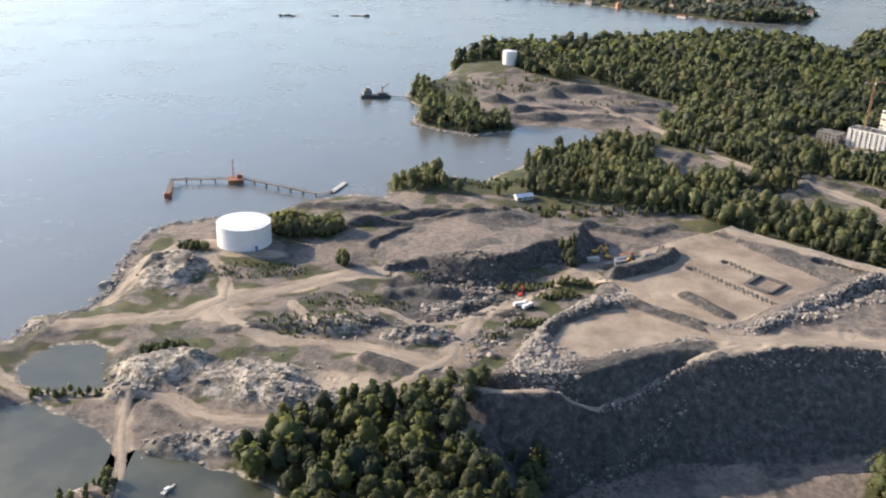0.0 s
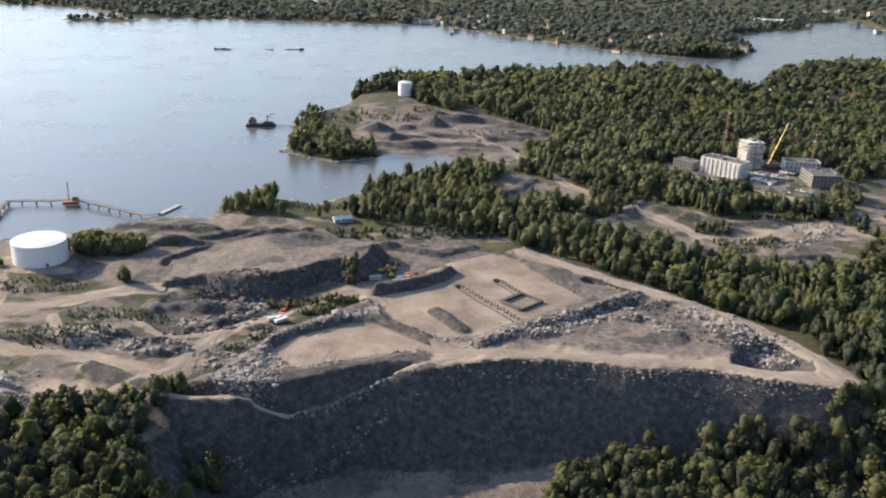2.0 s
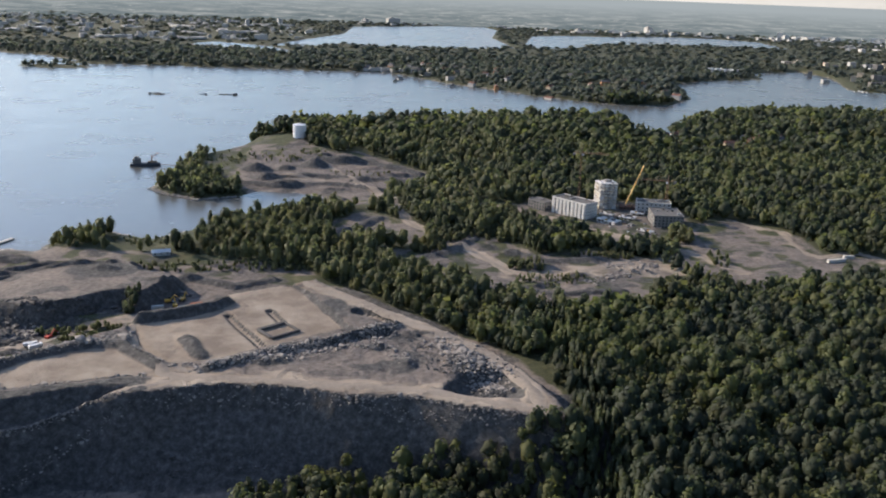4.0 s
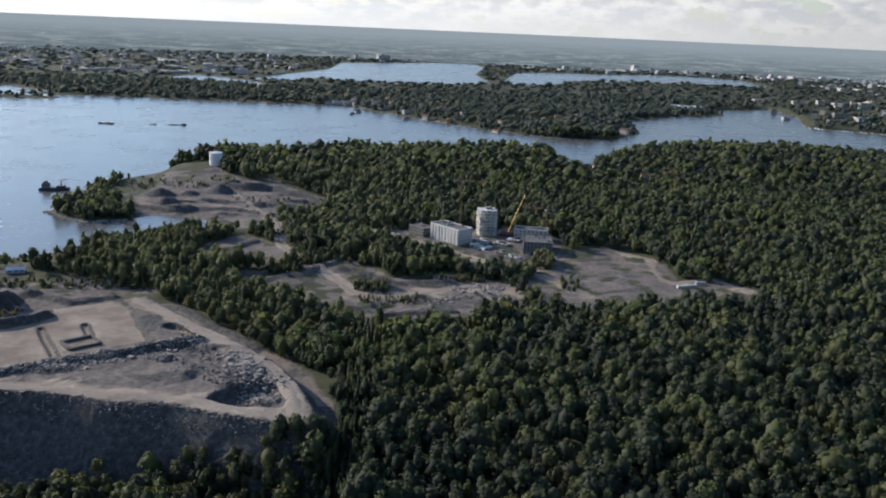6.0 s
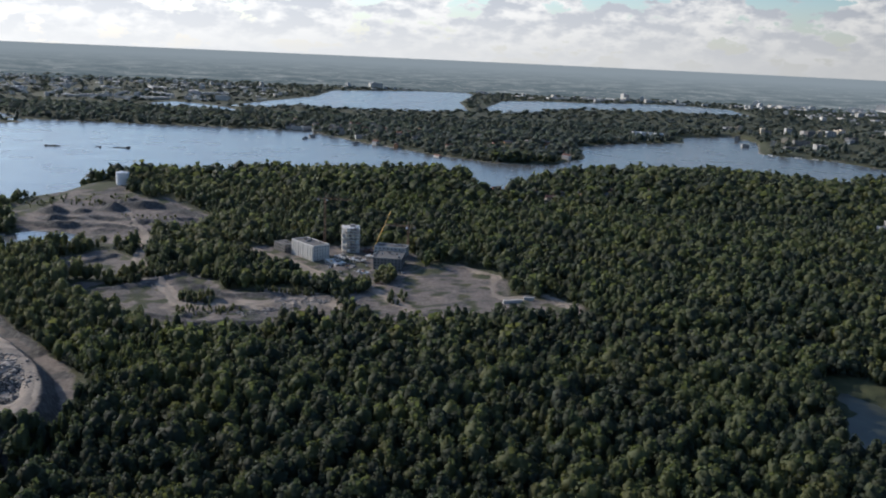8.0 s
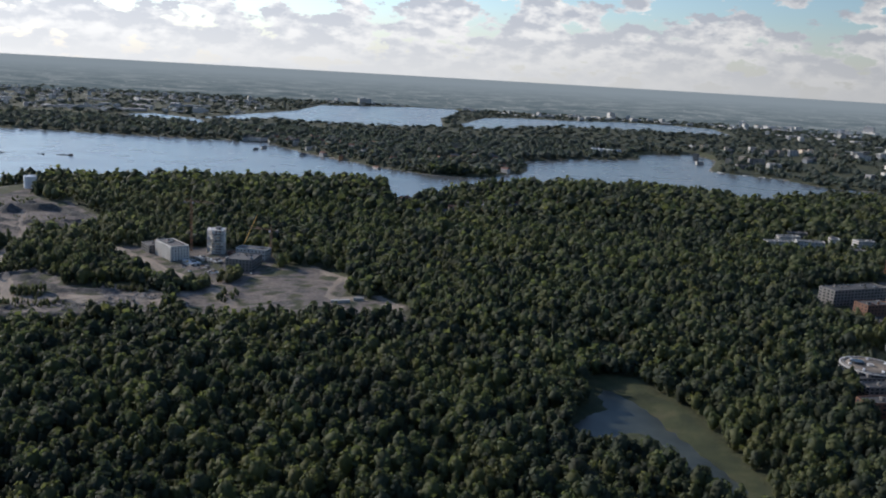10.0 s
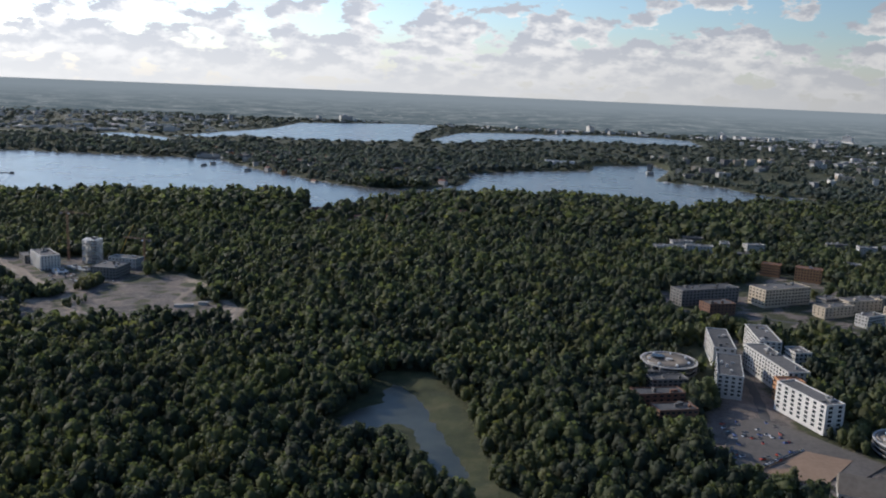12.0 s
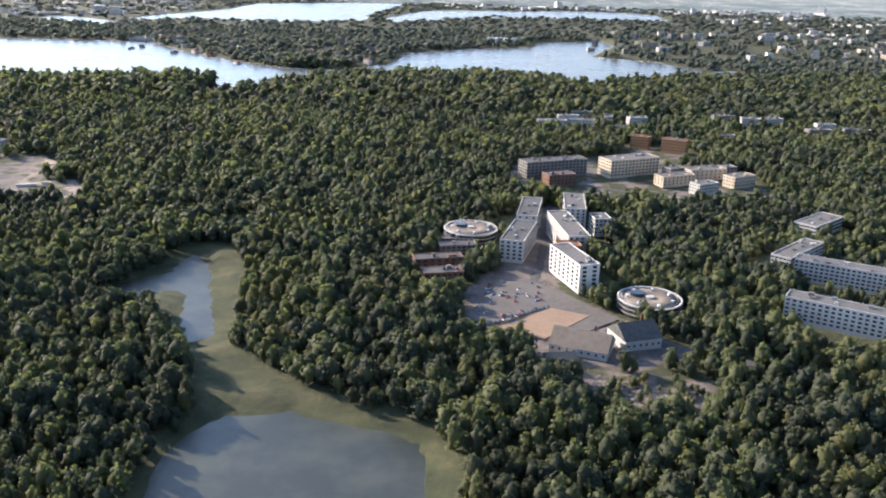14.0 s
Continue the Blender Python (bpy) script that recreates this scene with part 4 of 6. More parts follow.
barge(-4, 966, 12)
ft = thing("footbridge", "narrow timber footbridge to the moored barge", "jetty")
bm = bmesh.new()
box(bm, 24, 964, 1.6, 26, 2, 0.4, -0.25)
part("deck", bm, TIMBER, ft)
for i in range(4):
    bm = bmesh.new()
    cyl(bm, 14 + 6 * i, 967 - 1.5 * i, -3, 0.3, 0.3, 4.8, 8)
    part("pile", bm, TIMBER, ft)


def motor_boat(x, y, turn, L=7.0):
    t = thing("motor_boat", "small white motor boat on calm water", "boat", pose(x, y, 0, 0, 0, turn), "boats")
    bm = bmesh.new()
    box(bm, 0, 0, -0.3, L, L * 0.34, 1.0, 0, 0.25)
    for v in bm.verts:
        if v.co.x > L * 0.3:
            v.co.y *= 0.35
    part("hull", bm, WHITE_WALL, t)
    bm = bmesh.new()
    box(bm, -0.1 * L, 0, 0.7, L * 0.35, L * 0.24, 0.9, 0, 0.15)
    part("cabin", bm, WHITE_STEEL, t)


rng = random.Random(5)
for x, y, a in ((-62, 270, 20), (-66, 278, 60), (-55, 266, 10), (900, 1560, 15), (1352, 1600, 30), (160, 2080, 5)):
    motor_boat(x, y, a)


# ---- buildings ----
BUILT = []          # x, y, radius kept free of trees


def block(name, label, x, y, turn, w, d, h, wall, roof=ROOF_DARK, floors=4, cols=8, win=(1.5, 1.5), z=None, strip=False, attic=True, sides="fblr", category="apartment block", group=""):
    """A flat-roofed house: walls, parapet, roof, windows on every wall, roof plant. turn in degrees; w along x, d along y."""
    BUILT.append((x, y, 0.5 * math.hypot(w, d) + 3))
    z = ground_at(x, y) - 0.6 if z is None else z
    t = thing(name, label, category, pose(x, y, z, 0, 0, turn), group)
    bm = bmesh.new()
    box(bm, 0, 0, -2, w, d, h + 2)
    body = part("wall", bm, wall, t)
    bm = bmesh.new()
    box(bm, 0, 0, h, w - 0.7, d - 0.7, 0.15)
    part("roof", bm, roof, t)
    bm = bmesh.new()
    for sx, sy, lx, ly in ((0, d / 2 - 0.15, w + 0.2, 0.5), (0, -d / 2 + 0.15, w + 0.2, 0.5), (w / 2 - 0.15, 0, 0.5, d - 0.8), (-w / 2 + 0.15, 0, 0.5, d - 0.8)):
        box(bm, sx, sy, h, lx, ly, 0.8)
    part("parapet", bm, wall, t)
    if attic:
        r2 = random.Random(int(x * 7 + y))
        for _ in range(2 + int(w * d / 260)):
            bm = bmesh.new()
            box(bm, r2.uniform(-0.38, 0.38) * w, r2.uniform(-0.35, 0.35) * d, h + 0.15, r2.uniform(1.2, 4), r2.uniform(1.2, 3.4), r2.uniform(0.8, 2.4), 0, 0.08)
            part("roof_plant", bm, r2.choice((STEEL, wall, ROOF_GREY)), t)
    me = {}
    fh = h / floors
    for side in sides:
        if math.cos(radians(turn + {"f": 180, "r": 270, "b": 0, "l": 90}[side])) > 0.55:
            continue                                  # no windows on walls that face away from all views
        run = w if side in "fb" else d
        n = max(1, round(cols * run / w)) if side in "fb" else max(1, round(cols * d / w))
        ww = run / n * 0.96 if strip else win[0]
        key = (round(ww, 2), win[1])
        if key not in me:
            bm = bmesh.new()
            box(bm, 0, 0, -win[1] / 2, ww, 0.14, win[1])
            box(bm, 0, 0, -win[1] / 2, 0.1, 0.2, win[1])
            m2 = bpy.data.meshes.new("window")
            bm.to_mesh(m2)
            bm.free()
            m2.materials.append(GLASS)
            me[key] = m2
        a = {"f": 0, "r": 90, "b": 180, "l": 270}[side]
        dist = (d if side in "fb" else w) / 2
        for f in range(floors):
            for i in range(n):
                o = new("window", me[key])
                o.parent = t
                o.matrix_basis = pose(0, 0, 0, 0, 0, a) @ Matrix.Translation(((i + 0.5) / n * run - run / 2, -dist - 0.02, fh * (f + 0.55)))
    return t


# the new quarter under construction
S = 0.2
block("apartment_block", "long pale grey new apartment block with vertical fins", 497, 778, -48, 42, 19, 19, NEW_WALL, ROOF_GREY, 6, 14, (1.0, 1.8), S)
block("apartment_block", "low grey building beside the pale new block", 466, 800, -48, 22, 14, 12, GREY_WALL, ROOF_GREY, 4, 6, z=S)


def open_frame(name, label, x, y, turn, w, d, floors, storey=3.3, fill=0.5, category="building", group=""):
    """A concrete shell under construction: slabs, columns, a stair core and infill panels on some bays."""
    BUILT.append((x, y, 0.5 * math.hypot(w, d) + 3))
    r2 = random.Random(int(x * 3 + y))
    t = thing(name, label, category, pose(x, y, S, 0, 0, turn), group)
    for f in range(floors + 1):
        bm = bmesh.new()
        box(bm, 0, 0, f * storey, w, d, 0.5, 0, 0.05)
        part("slab", bm, NEW_WALL, t)
    bm = bmesh.new()
    box(bm, 0.1 * w, 0.1 * d, 0, w * 0.3, d * 0.35, floors * storey + 2.6)
    part("stair_core", bm, GREY_WALL, t)
    nx_, ny_ = max(2, round(w / 4.5)), max(2, round(d / 4.5))
    for f in range(floors):
        for k in range(nx_):
            for side in (-1, 1):
                cx, cy = (k + 0.5) * w / nx_ - w / 2, side * (d / 2 - 0.35)
                bm = bmesh.new()
                if r2.random() < fill:
                    box(bm, cx, cy, f * storey + 0.5, w / nx_ * 0.72, 0.3, storey - 0.5)
                    part("panel", bm, r2.choice((NEW_WALL, NEW_WALL, WHITE_WALL, BEIGE_WALL)), t)
                else:
                    box(bm, cx, cy, f * storey + 0.5, 0.5, 0.5, storey - 0.5)
                    part("column", bm, NEW_WALL, t)
        for k in range(ny_):
            for side in (-1, 1):
                cx, cy = side * (w / 2 - 0.35), (k + 0.5) * d / ny_ - d / 2
                bm = bmesh.new()
                if r2.random() < fill:
                    box(bm, cx, cy, f * storey + 0.5, 0.3, d / ny_ * 0.72, storey - 0.5)
                    part("panel", bm, r2.choice((NEW_WALL, WHITE_WALL, BEIGE_WALL)), t)
                else:
                    box(bm, cx, cy, f * storey + 0.5, 0.5, 0.5, storey - 0.5)
                    part("column", bm, NEW_WALL, t)
    for k in range(5):
        bm = bmesh.new()
        box(bm, r2.uniform(-0.4, 0.4) * w, r2.uniform(-0.4, 0.4) * d, floors * storey + 0.5, r2.uniform(0.8, 2.5), r2.uniform(0.8, 2.0), r2.uniform(0.6, 1.6), r2.uniform(0, 1))
        part("formwork", bm, r2.choice((TIMBER, RUST, WHITE_STEEL, YELLOW)), t)
    return t


open_frame("tower_block", "pale concrete tower under construction with open floors", 534, 812, 10, 19, 17, 9, 3.3, 0.45, "tower block")
long_block = next(o for o in scene.objects if o.name == "apartment_block")
for side in (-1, 1):
    for k in range(9):
        bm = bmesh.new()
        box(bm, -21 + (k + 0.5) * 42 / 9, side * 9.9, 0, 2.4, 0.9, 18.6)
        part("facade_fin", bm, NEW_WALL, long_block, "white vertical facade fin")
block("apartment_block", "dark scaffolded apartment block with a pale roof edge", 582, 752, -4, 28, 32, 15, GREY_WALL, ROOF_GREY, 5, 8, z=S)
block("apartment_block", "pale half-built block with an open roof frame", 580, 795, -10, 34, 16, 15, WHITE_WALL, ROOF_GREY, 4, 8, z=S)
block("site_building", "low red-clad building shell on the building site", 562, 806, -10, 26, 9, 6, BRICK_WALL, ROOF_RED, 2, 8, z=S, category="building")
for x, y, a, w, d, n in ((527, 752, -48, 22, 12, 2), (545, 742, -48, 16, 10, 1), (530, 775, -40, 14, 9, 2), (556, 728, -40, 18, 9, 1), (548, 765, -30, 16, 10, 2), (562, 783, -20, 14, 10, 2)):
    open_frame("site_building", "half-built concrete ground floors on the building site", x, y, a, w, d, n, 3.0, 0.35, "building", "ground floors")


def tower_crane(x, y, h, jib, turn):
    t = thing("tower_crane", "tall orange lattice tower crane over the building site", "crane", pose(x, y, ground_at(x, y) - 0.5, 0, 0, turn), "tower cranes")
    bm = bmesh.new()
    s = 0.9
    for a in (-s, s):
        for b in (-s, s):
            beam(bm, (a, b, 0), (a, b, h), 0.28)
    for k in range(int(h / 3)):
        for a in (-s, s):
            beam(bm, (a, -s, 3 * k), (a, s, 3 * k + 3), 0.16)
            beam(bm, (-s, a, 3 * k), (s, a, 3 * k + 3), 0.16)
    part("mast", bm, CRANE, t)
    bm = bmesh.new()
    for a in (-0.7, 0.7):
        beam(bm, (-jib * 0.3, a, h), (jib, a, h), 0.25)
    beam(bm, (-jib * 0.3, 0, h + 1.6), (jib, 0, h + 1.6), 0.25)
    for k in range(int(jib / 2.5)):
        beam(bm, (2.5 * k, -0.7, h), (2.5 * k + 2.5, 0, h + 1.6), 0.14)
        beam(bm, (2.5 * k, 0.7, h), (2.5 * k + 2.5, 0, h + 1.6), 0.14)
    part("jib", bm, CRANE, t)
    bm = bmesh.new()
    beam(bm, (0, 0, h), (0, 0, h + 6), 0.5)
    beam(bm, (0, 0, h + 6), (jib * 0.7, 0, h + 1.6), 0.12)
    beam(bm, (0, 0, h + 6), (-jib * 0.28, 0, h + 1.4), 0.12)
    part("apex", bm, CRANE, t)
    bm = bmesh.new()
    box(bm, -jib * 0.27, 0, h - 2.2, 3, 1.6, 2.4)
    part("counterweight", bm, GREY_WALL, t)
    bm = bmesh.new()
    box(bm, 1.2, 1.2, h - 2.4, 1.8, 1.4, 2.0, 0, 0.1)
    part("cab", bm, WHITE_STEEL, t)
    return t


tower_crane(506, 812, 56, 28, -10)
tower_crane(596, 806, 30, 26, 170)
mc = thing("mobile_crane", "yellow mobile crane with a raised telescopic boom", "crane", pose(560, 822, 0.2, 0, 0, 20))
bm = bmesh.new()
box(bm, 0, 0, 0.9, 12, 2.8, 1.4, 0, 0.15)
part("chassis", bm, YELLOW, mc)
bm = bmesh.new()
box(bm, 5, 0, 2.3, 2.2, 2.6, 1.5, 0, 0.2)
part("cab", bm, YELLOW, mc)
for i in range(4):
    for s in (-1.2, 1.2):
        bm = bmesh.new()
        cyl(bm, 0, 0, -0.25, 0.75, 0.75, 0.5, 12)
        bmesh.ops.transform(bm, verts=bm.verts, matrix=Matrix.Translation((-4.4 + 2.8 * i, s, 0.75)) @ Matrix.Rotation(math.pi / 2, 4, "X"))
        part("wheel", bm, RUBBER, mc)
bm = bmesh.new()
beam(bm, (-3, 0, 2.5), (16, 0, 46), 0.6)
beam(bm, (-3, 0, 2.5), (8, 0, 28), 0.9)
part("boom", bm, YELLOW, mc)

rng = random.Random(31)
for i in range(44):
    x, y = rng.uniform(516, 568), rng.uniform(722, 800)
    t = thing("building_material", "pale stack of building material on the site", "material stack", pose(x, y, 0.4, 0, 0, rng.uniform(0, 90)), "material stacks")
    w, d, h = rng.uniform(2, 7), rng.uniform(1.5, 4), rng.uniform(0.8, 3.2)
    bm = bmesh.new()
    box(bm, 0, 0, 0.2, w, d, h, 0, 0.1)
    part("stack", bm, rng.choice((WHITE_WALL, BEIGE_WALL, GREY_WALL, RUST, WHITE_STEEL, TIMBER)), t)
    for s in (-0.3, 0.3):
        bm = bmesh.new()
        box(bm, s * w, 0, 0, 0.3, d, 0.2)
        part("bearer", bm, TIMBER, t)

# the town beside the forest
Z0 = 6.0
block("apartment_block", "tall white gridded apartment block with dark end wall", 1204, 438, 110, 48, 15, 18, NEW_WALL, ROOF_GREY, 6, 7, (3.0, 1.9), Z0)
block("apartment_block", "narrow grey apartment block with an orange stair wall", 1206, 517, 99, 70, 17, 17, WHITE_WALL, ROOF_GREY, 6, 16, (2.0, 1.6), Z0)
block("apartment_block", "orange-tiled low apartment block between taller houses", 1203, 474, 99, 14, 17, 14, ORANGE_WALL, ROOF_RED, 4, 4, (2.0, 1.6), Z0)
block("apartment_block", "pale grey apartment block along the street", 1217, 586, 86, 52, 18, 17, WHITE_WALL, ROOF_GREY, 6, 12, (2.0, 1.6), Z0)
block("apartment_block", "white balconied apartment block facing the square", 1167, 500, 76, 56, 18, 15, WHITE_WALL, ROOF_DARK, 5, 12, (2.2, 1.6), Z0)
block("apartment_block", "pale apartment block with dark flat roof", 1178, 571, 82, 60, 17, 15, WHITE_WALL, ROOF_DARK, 5, 12, (2.2, 1.6), Z0)
block("apartment_block", "white-and-blue house beside the street", 1236, 555, 99, 18, 14, 13, WHITE_WALL, ROOF_GREY, 4, 5, (2.0, 1.6), Z0)
block("apartment_block", "long grey apartment block with pale roof edge", 1210, 763, 24, 72, 20, 16, GREY_WALL, ROOF_DARK, 5, 16, (2.4, 1.5), 5)
block("apartment_block", "long beige apartment block with dark windows", 1293, 781, 26, 62, 24, 17, BEIGE_WALL, ROOF_GREY, 5, 14, (2.4, 1.5), 5)
block("apartment_block", "red brick house with a flat roof", 1214, 724, 20, 30, 18, 10, BRICK_WALL, ROOF_DARK, 3, 7, z=5)
block("apartment_block", "orange rendered apartment block", 1330, 930, -25, 22, 14, 13, ORANGE_WALL, ROOF_RED, 4, 9, z=5)
block("apartment_block", "orange rendered apartment block", 1368, 908, -25, 30, 15, 14, ORANGE_WALL, ROOF_RED, 4, 9, z=5)
for x, y, a, w, d, h in ((1335, 740, 25, 40, 16, 9), (1372, 770, 20, 44, 18, 10), (1402, 742, 30, 30, 16, 10), (1358, 708, 30, 26, 14, 9), (1392, 785, 20, 36, 14, 9), (1340, 770, 25, 20, 14, 10)):
    block("apartment_block", "low pale stepped apartment block among trees", x, y, a, w, d, h, random.Random(x).choice((WHITE_WALL, GREY_WALL, BEIGE_WALL)), ROOF_GREY, 3, 8, z=5, group="low blocks")
for x, y, a, w, d, h in ((1226, 1040, 5, 40, 14, 10), (1268, 1046, -8, 36, 14, 11), (1252, 1085, 10, 30, 12, 10), (1275, 1120, 0, 30, 12, 10), (1306, 1062, 80, 16, 12, 14), (1345, 1058, 10, 26, 14, 14),
                          (1318, 1012, 0, 18, 12, 9), (1478, 1115, 10, 34, 14, 11), (1505, 1075, -5, 24, 14, 15), (1540, 1090, 20, 30, 14, 13), (1452, 990, 0, 20, 10, 6), (1585, 1030, 10, 34, 14, 10), (1640, 1040, -10, 34, 14, 10),
                          (1610, 1075, 0, 26, 14, 10)):
    block("apartment_block", "white apartment block among trees", x, y, a, w, d, h, random.Random(x).choice((WHITE_WALL, WHITE_WALL, GREY_WALL)), ROOF_GREY, max(2, int(h / 3)), 8, z=6, group="far blocks")
for x, y, a, w, d, h, c in ((1107, 456, 15, 36, 13, 9, BRICK_WALL), (1112, 424, 15, 28, 14, 10, BRICK_WALL), (1120, 490, 12, 28, 12, 8, GREY_WALL), (1118, 512, 10, 26, 10, 6, GREY_WALL)):
    block("apartment_block", "dark brick house with white balconies", x, y, a, w, d, h, c, ROOF_DARK, 3, 7, (2.4, 1.4), z=4, group="brick houses")
for x, y, a, w, d, h in ((1376, 486, 47, 58, 15, 14), (1396, 452, -28, 62, 15, 14), (1368, 372, -30, 70, 15, 14), (1428, 586, 44, 50, 20, 9)):
    block("apartment_block", "long white slab of flats with rows of windows", x, y, a, w, d, h, WHITE_WALL, ROOF_GREY, 5 if h > 10 else 3, 18, (2.2, 1.4), z=5, group="slabs")


def ring_house(x, y, r, h, label):
    """Round building with deck rims and an open court."""
    BUILT.append((x, y, r + 3))
    t = thing("round_building", label, "building", pose(x, y, ground_at(x, y) - 0.5), "round buildings")
    n = 56

    def annulus(r0, r1, z0, z1):
        v, f = [], []
        for i in range(n):
            a = 2 * math.pi * i / n
            for rr, zz in ((r0, z0), (r1, z0), (r1, z1), (r0, z1)):
                v.append((rr * math.cos(a), rr * math.sin(a), zz))
        for i in range(n):
            j = (i + 1) % n
            for k in range(4):
                f.append((4 * i + k, 4 * i + (k + 1) % 4, 4 * j + (k + 1) % 4, 4 * j + k))
        return np.array(v), np.array(f)

    def add(name, args, mat):
        o = new(name, mesh_np(name, *annulus(*args), mat))
        o.parent = t
    add("wall", (r * 0.10, r - 1.5, -1, h), GREY_WALL)
    for k in range(3):
        add("deck_rim", (r - 1.4, r, h * (k + 1) / 3 - 0.45, h * (k + 1) / 3 + (0.35 if k == 2 else 0)), WHITE_WALL if k == 2 else GREY_WALL)
        add("window_band", (r - 1.45, r - 1.3, h * k / 3, h * (k + 1) / 3 - 1.0), GLASS)
    add("roof", (r * 0.10, r - 1.4, h, h + 0.15), ROOF_SAND)
    add("roof_rail", (r - 3.2, r - 2.9, h + 0.15, h + 0.7), STEEL)
    bm = bmesh.new()
    cyl(bm, -r * 0.35, r * 0.25, h + 0.1, r * 0.24, r * 0.24, 1.1, 32)
    cyl(bm, -r * 0.35, r * 0.25, h + 1.2, r * 0.20, r * 0.20, 0.8, 32)
    part("skylight", bm, GLASS, t)
    bm = bmesh.new()
    cyl(bm, 0, 0, h - 1, r * 0.12, r * 0.12, 2.4, 24)
    part("stair_drum", bm, WHITE_WALL, t)
    for i in range(7):
        a = i * 0.9 + 0.4
        bm = bmesh.new()
        box(bm, r * 0.7 * math.cos(a), r * 0.7 * math.sin(a), h + 0.15, 2.0, 1.6, 1.3, a, 0.1)
        part("roof_plant", bm, WHITE_STEEL, t)


ring_house(1129, 531, 22, 10, "round grey building with a white roof rim")
ring_house(1250, 391, 21, 9, "round building with white deck rims and gravelled roof")

# square, sand court, school in front


def sheet(name, poly, mat, label, lift, cat, parent=None):
    bm = bmesh.new()
    z = max(ground_at(x, y) for x, y in poly) + lift
    f = bm.faces.new([bm.verts.new((x, y, z)) for x, y in poly])
    ext = bmesh.ops.extrude_face_region(bm, geom=[f])
    bmesh.ops.translate(bm, verts=[v for v in ext["geom"] if isinstance(v, bmesh.types.BMVert)], vec=(0, 0, -2.5))
    bmesh.ops.recalc_face_normals(bm, faces=bm.faces)
    o = part(name, bm, mat, parent)
    if parent is None:
        tagged(o, label, cat, kind="structure")
    return o


sheet("pavement", [(1130, 365), (1150, 425), (1172, 440), (1196, 415), (1228, 372), (1205, 350), (1150, 352)], PAVING, "pale paved square between the houses", 0.3, "pavement")
sheet("sand_court", [(1147, 354), (1182, 388), (1210, 376), (1178, 336)], SAND, "flat reddish sand sports court", 0.6, "court")


def shed_roof_house(x, y, a, w, d, h, label, wall, roof):
    """House with a pitched roof."""
    BUILT.append((x, y, 0.5 * math.hypot(w, d) + 6))
    t = thing("house", label, "house", pose(x, y, ground_at(x, y) - 0.4, 0, 0, a), "houses")
    bm = bmesh.new()
    box(bm, 0, 0, -1, w, d, h + 1)
    part("wall", bm, wall, t)
    bm = bmesh.new()
    v = [bm.verts.new(q) for q in ((-w / 2 - 0.5, -d / 2 - 0.5, h), (w / 2 + 0.5, -d / 2 - 0.5, h), (w / 2 + 0.5, d / 2 + 0.5, h), (-w / 2 - 0.5, d / 2 + 0.5, h),
                                   (-w / 2 - 0.3, 0, h + d * 0.34), (w / 2 + 0.3, 0, h + d * 0.34))]
    for f in ((0, 1, 5, 4), (2, 3, 4, 5), (0, 4, 3), (1, 2, 5), (3, 2, 1, 0)):
        bm.faces.new([v[i] for i in f])
    part("roof", bm, roof, t)
    for i in range(max(2, int(w / 4))):
        bm = bmesh.new()
        box(bm, -w / 2 + (i + 0.5) * w / max(2, int(w / 4)), -d / 2 - 0.04, h * 0.45, 1.3, 0.14, 1.4)
        part("window", bm, GLASS, t)
    bm = bmesh.new()
    box(bm, w * 0.2, d * 0.1, h + d * 0.15, 0.8, 0.8, d * 0.3 + 0.6)
    part("chimney", bm, BRICK_WALL, t)
    return t


shed_roof_house(1200, 326, -20, 34, 22, 5, "broad low school house with a brown roof", WHITE_WALL, ROOF_SAND)
shed_roof_house(1232, 338, 20, 24, 22, 7, "dark pitched-roof hall beside the court", WHITE_WALL, ROOF_DARK)
shed_roof_house(1186, 308, 10, 18, 9, 4, "low white-walled annexe with a brown roof", WHITE_WALL, ROOF_SAND)
rng = random.Random(11)
for x, y in ((800, 1205), (820, 1190), (838, 1210), (826, 1230), (780, 1165), (770, 1140), (865, 1250), (880, 1240), (760, 1215), (700, 1225), (722, 1238), (738, 1250), (905, 1260), (850, 1180), (730, 1120),
             (870, 1205), (935, 1235), (800, 1150)):
    shed_roof_house(x, y, rng.uniform(0, 180), rng.uniform(10, 16), rng.uniform(8, 10), rng.uniform(6, 9), "small villa with pale walls among trees", rng.choice((WHITE_WALL, WHITE_WALL, BEIGE_WALL, ORANGE_WALL)),
                    rng.choice((ROOF_GREY, ROOF_RED, ROOF_DARK)))
# far shore: villas, harbour houses, bright glasshouse block, town
for i in range(60):
    x = rng.uniform(120, 900)
    y = 1700 + rng.uniform(20, 500) + max(0, (560 - x)) * 0.8
    shed_roof_house(x, y, rng.uniform(0, 180), rng.uniform(12, 22), rng.uniform(8, 12), rng.uniform(5, 9), "pale house on the wooded far shore", rng.choice((WHITE_WALL, BEIGE_WALL, WHITE_WALL, ORANGE_WALL)), rng.choice((ROOF_GREY, ROOF_RED)))
for i in range(70):
    x, y = rng.uniform(1400, 2500), rng.uniform(2060, 2900)
    block("town_house", "pale apartment house of the town across the water", x, y, rng.uniform(0, 90), rng.uniform(18, 50), rng.uniform(12, 16), rng.uniform(9, 20), rng.choice((WHITE_WALL, GREY_WALL, BEIGE_WALL)),
          ROOF_GREY, 4, 3, (5, 1.4), attic=False, sides="f", group="town across the water")
for i in range(4):
    block("villa", "gleaming white villa block above the far bay", 1135 + 22 * i, 2420 - 6 * i, 10, 18, 14, 13, WHITE_STEEL, WHITE_STEEL, 4, 4, attic=False, group="white villas")
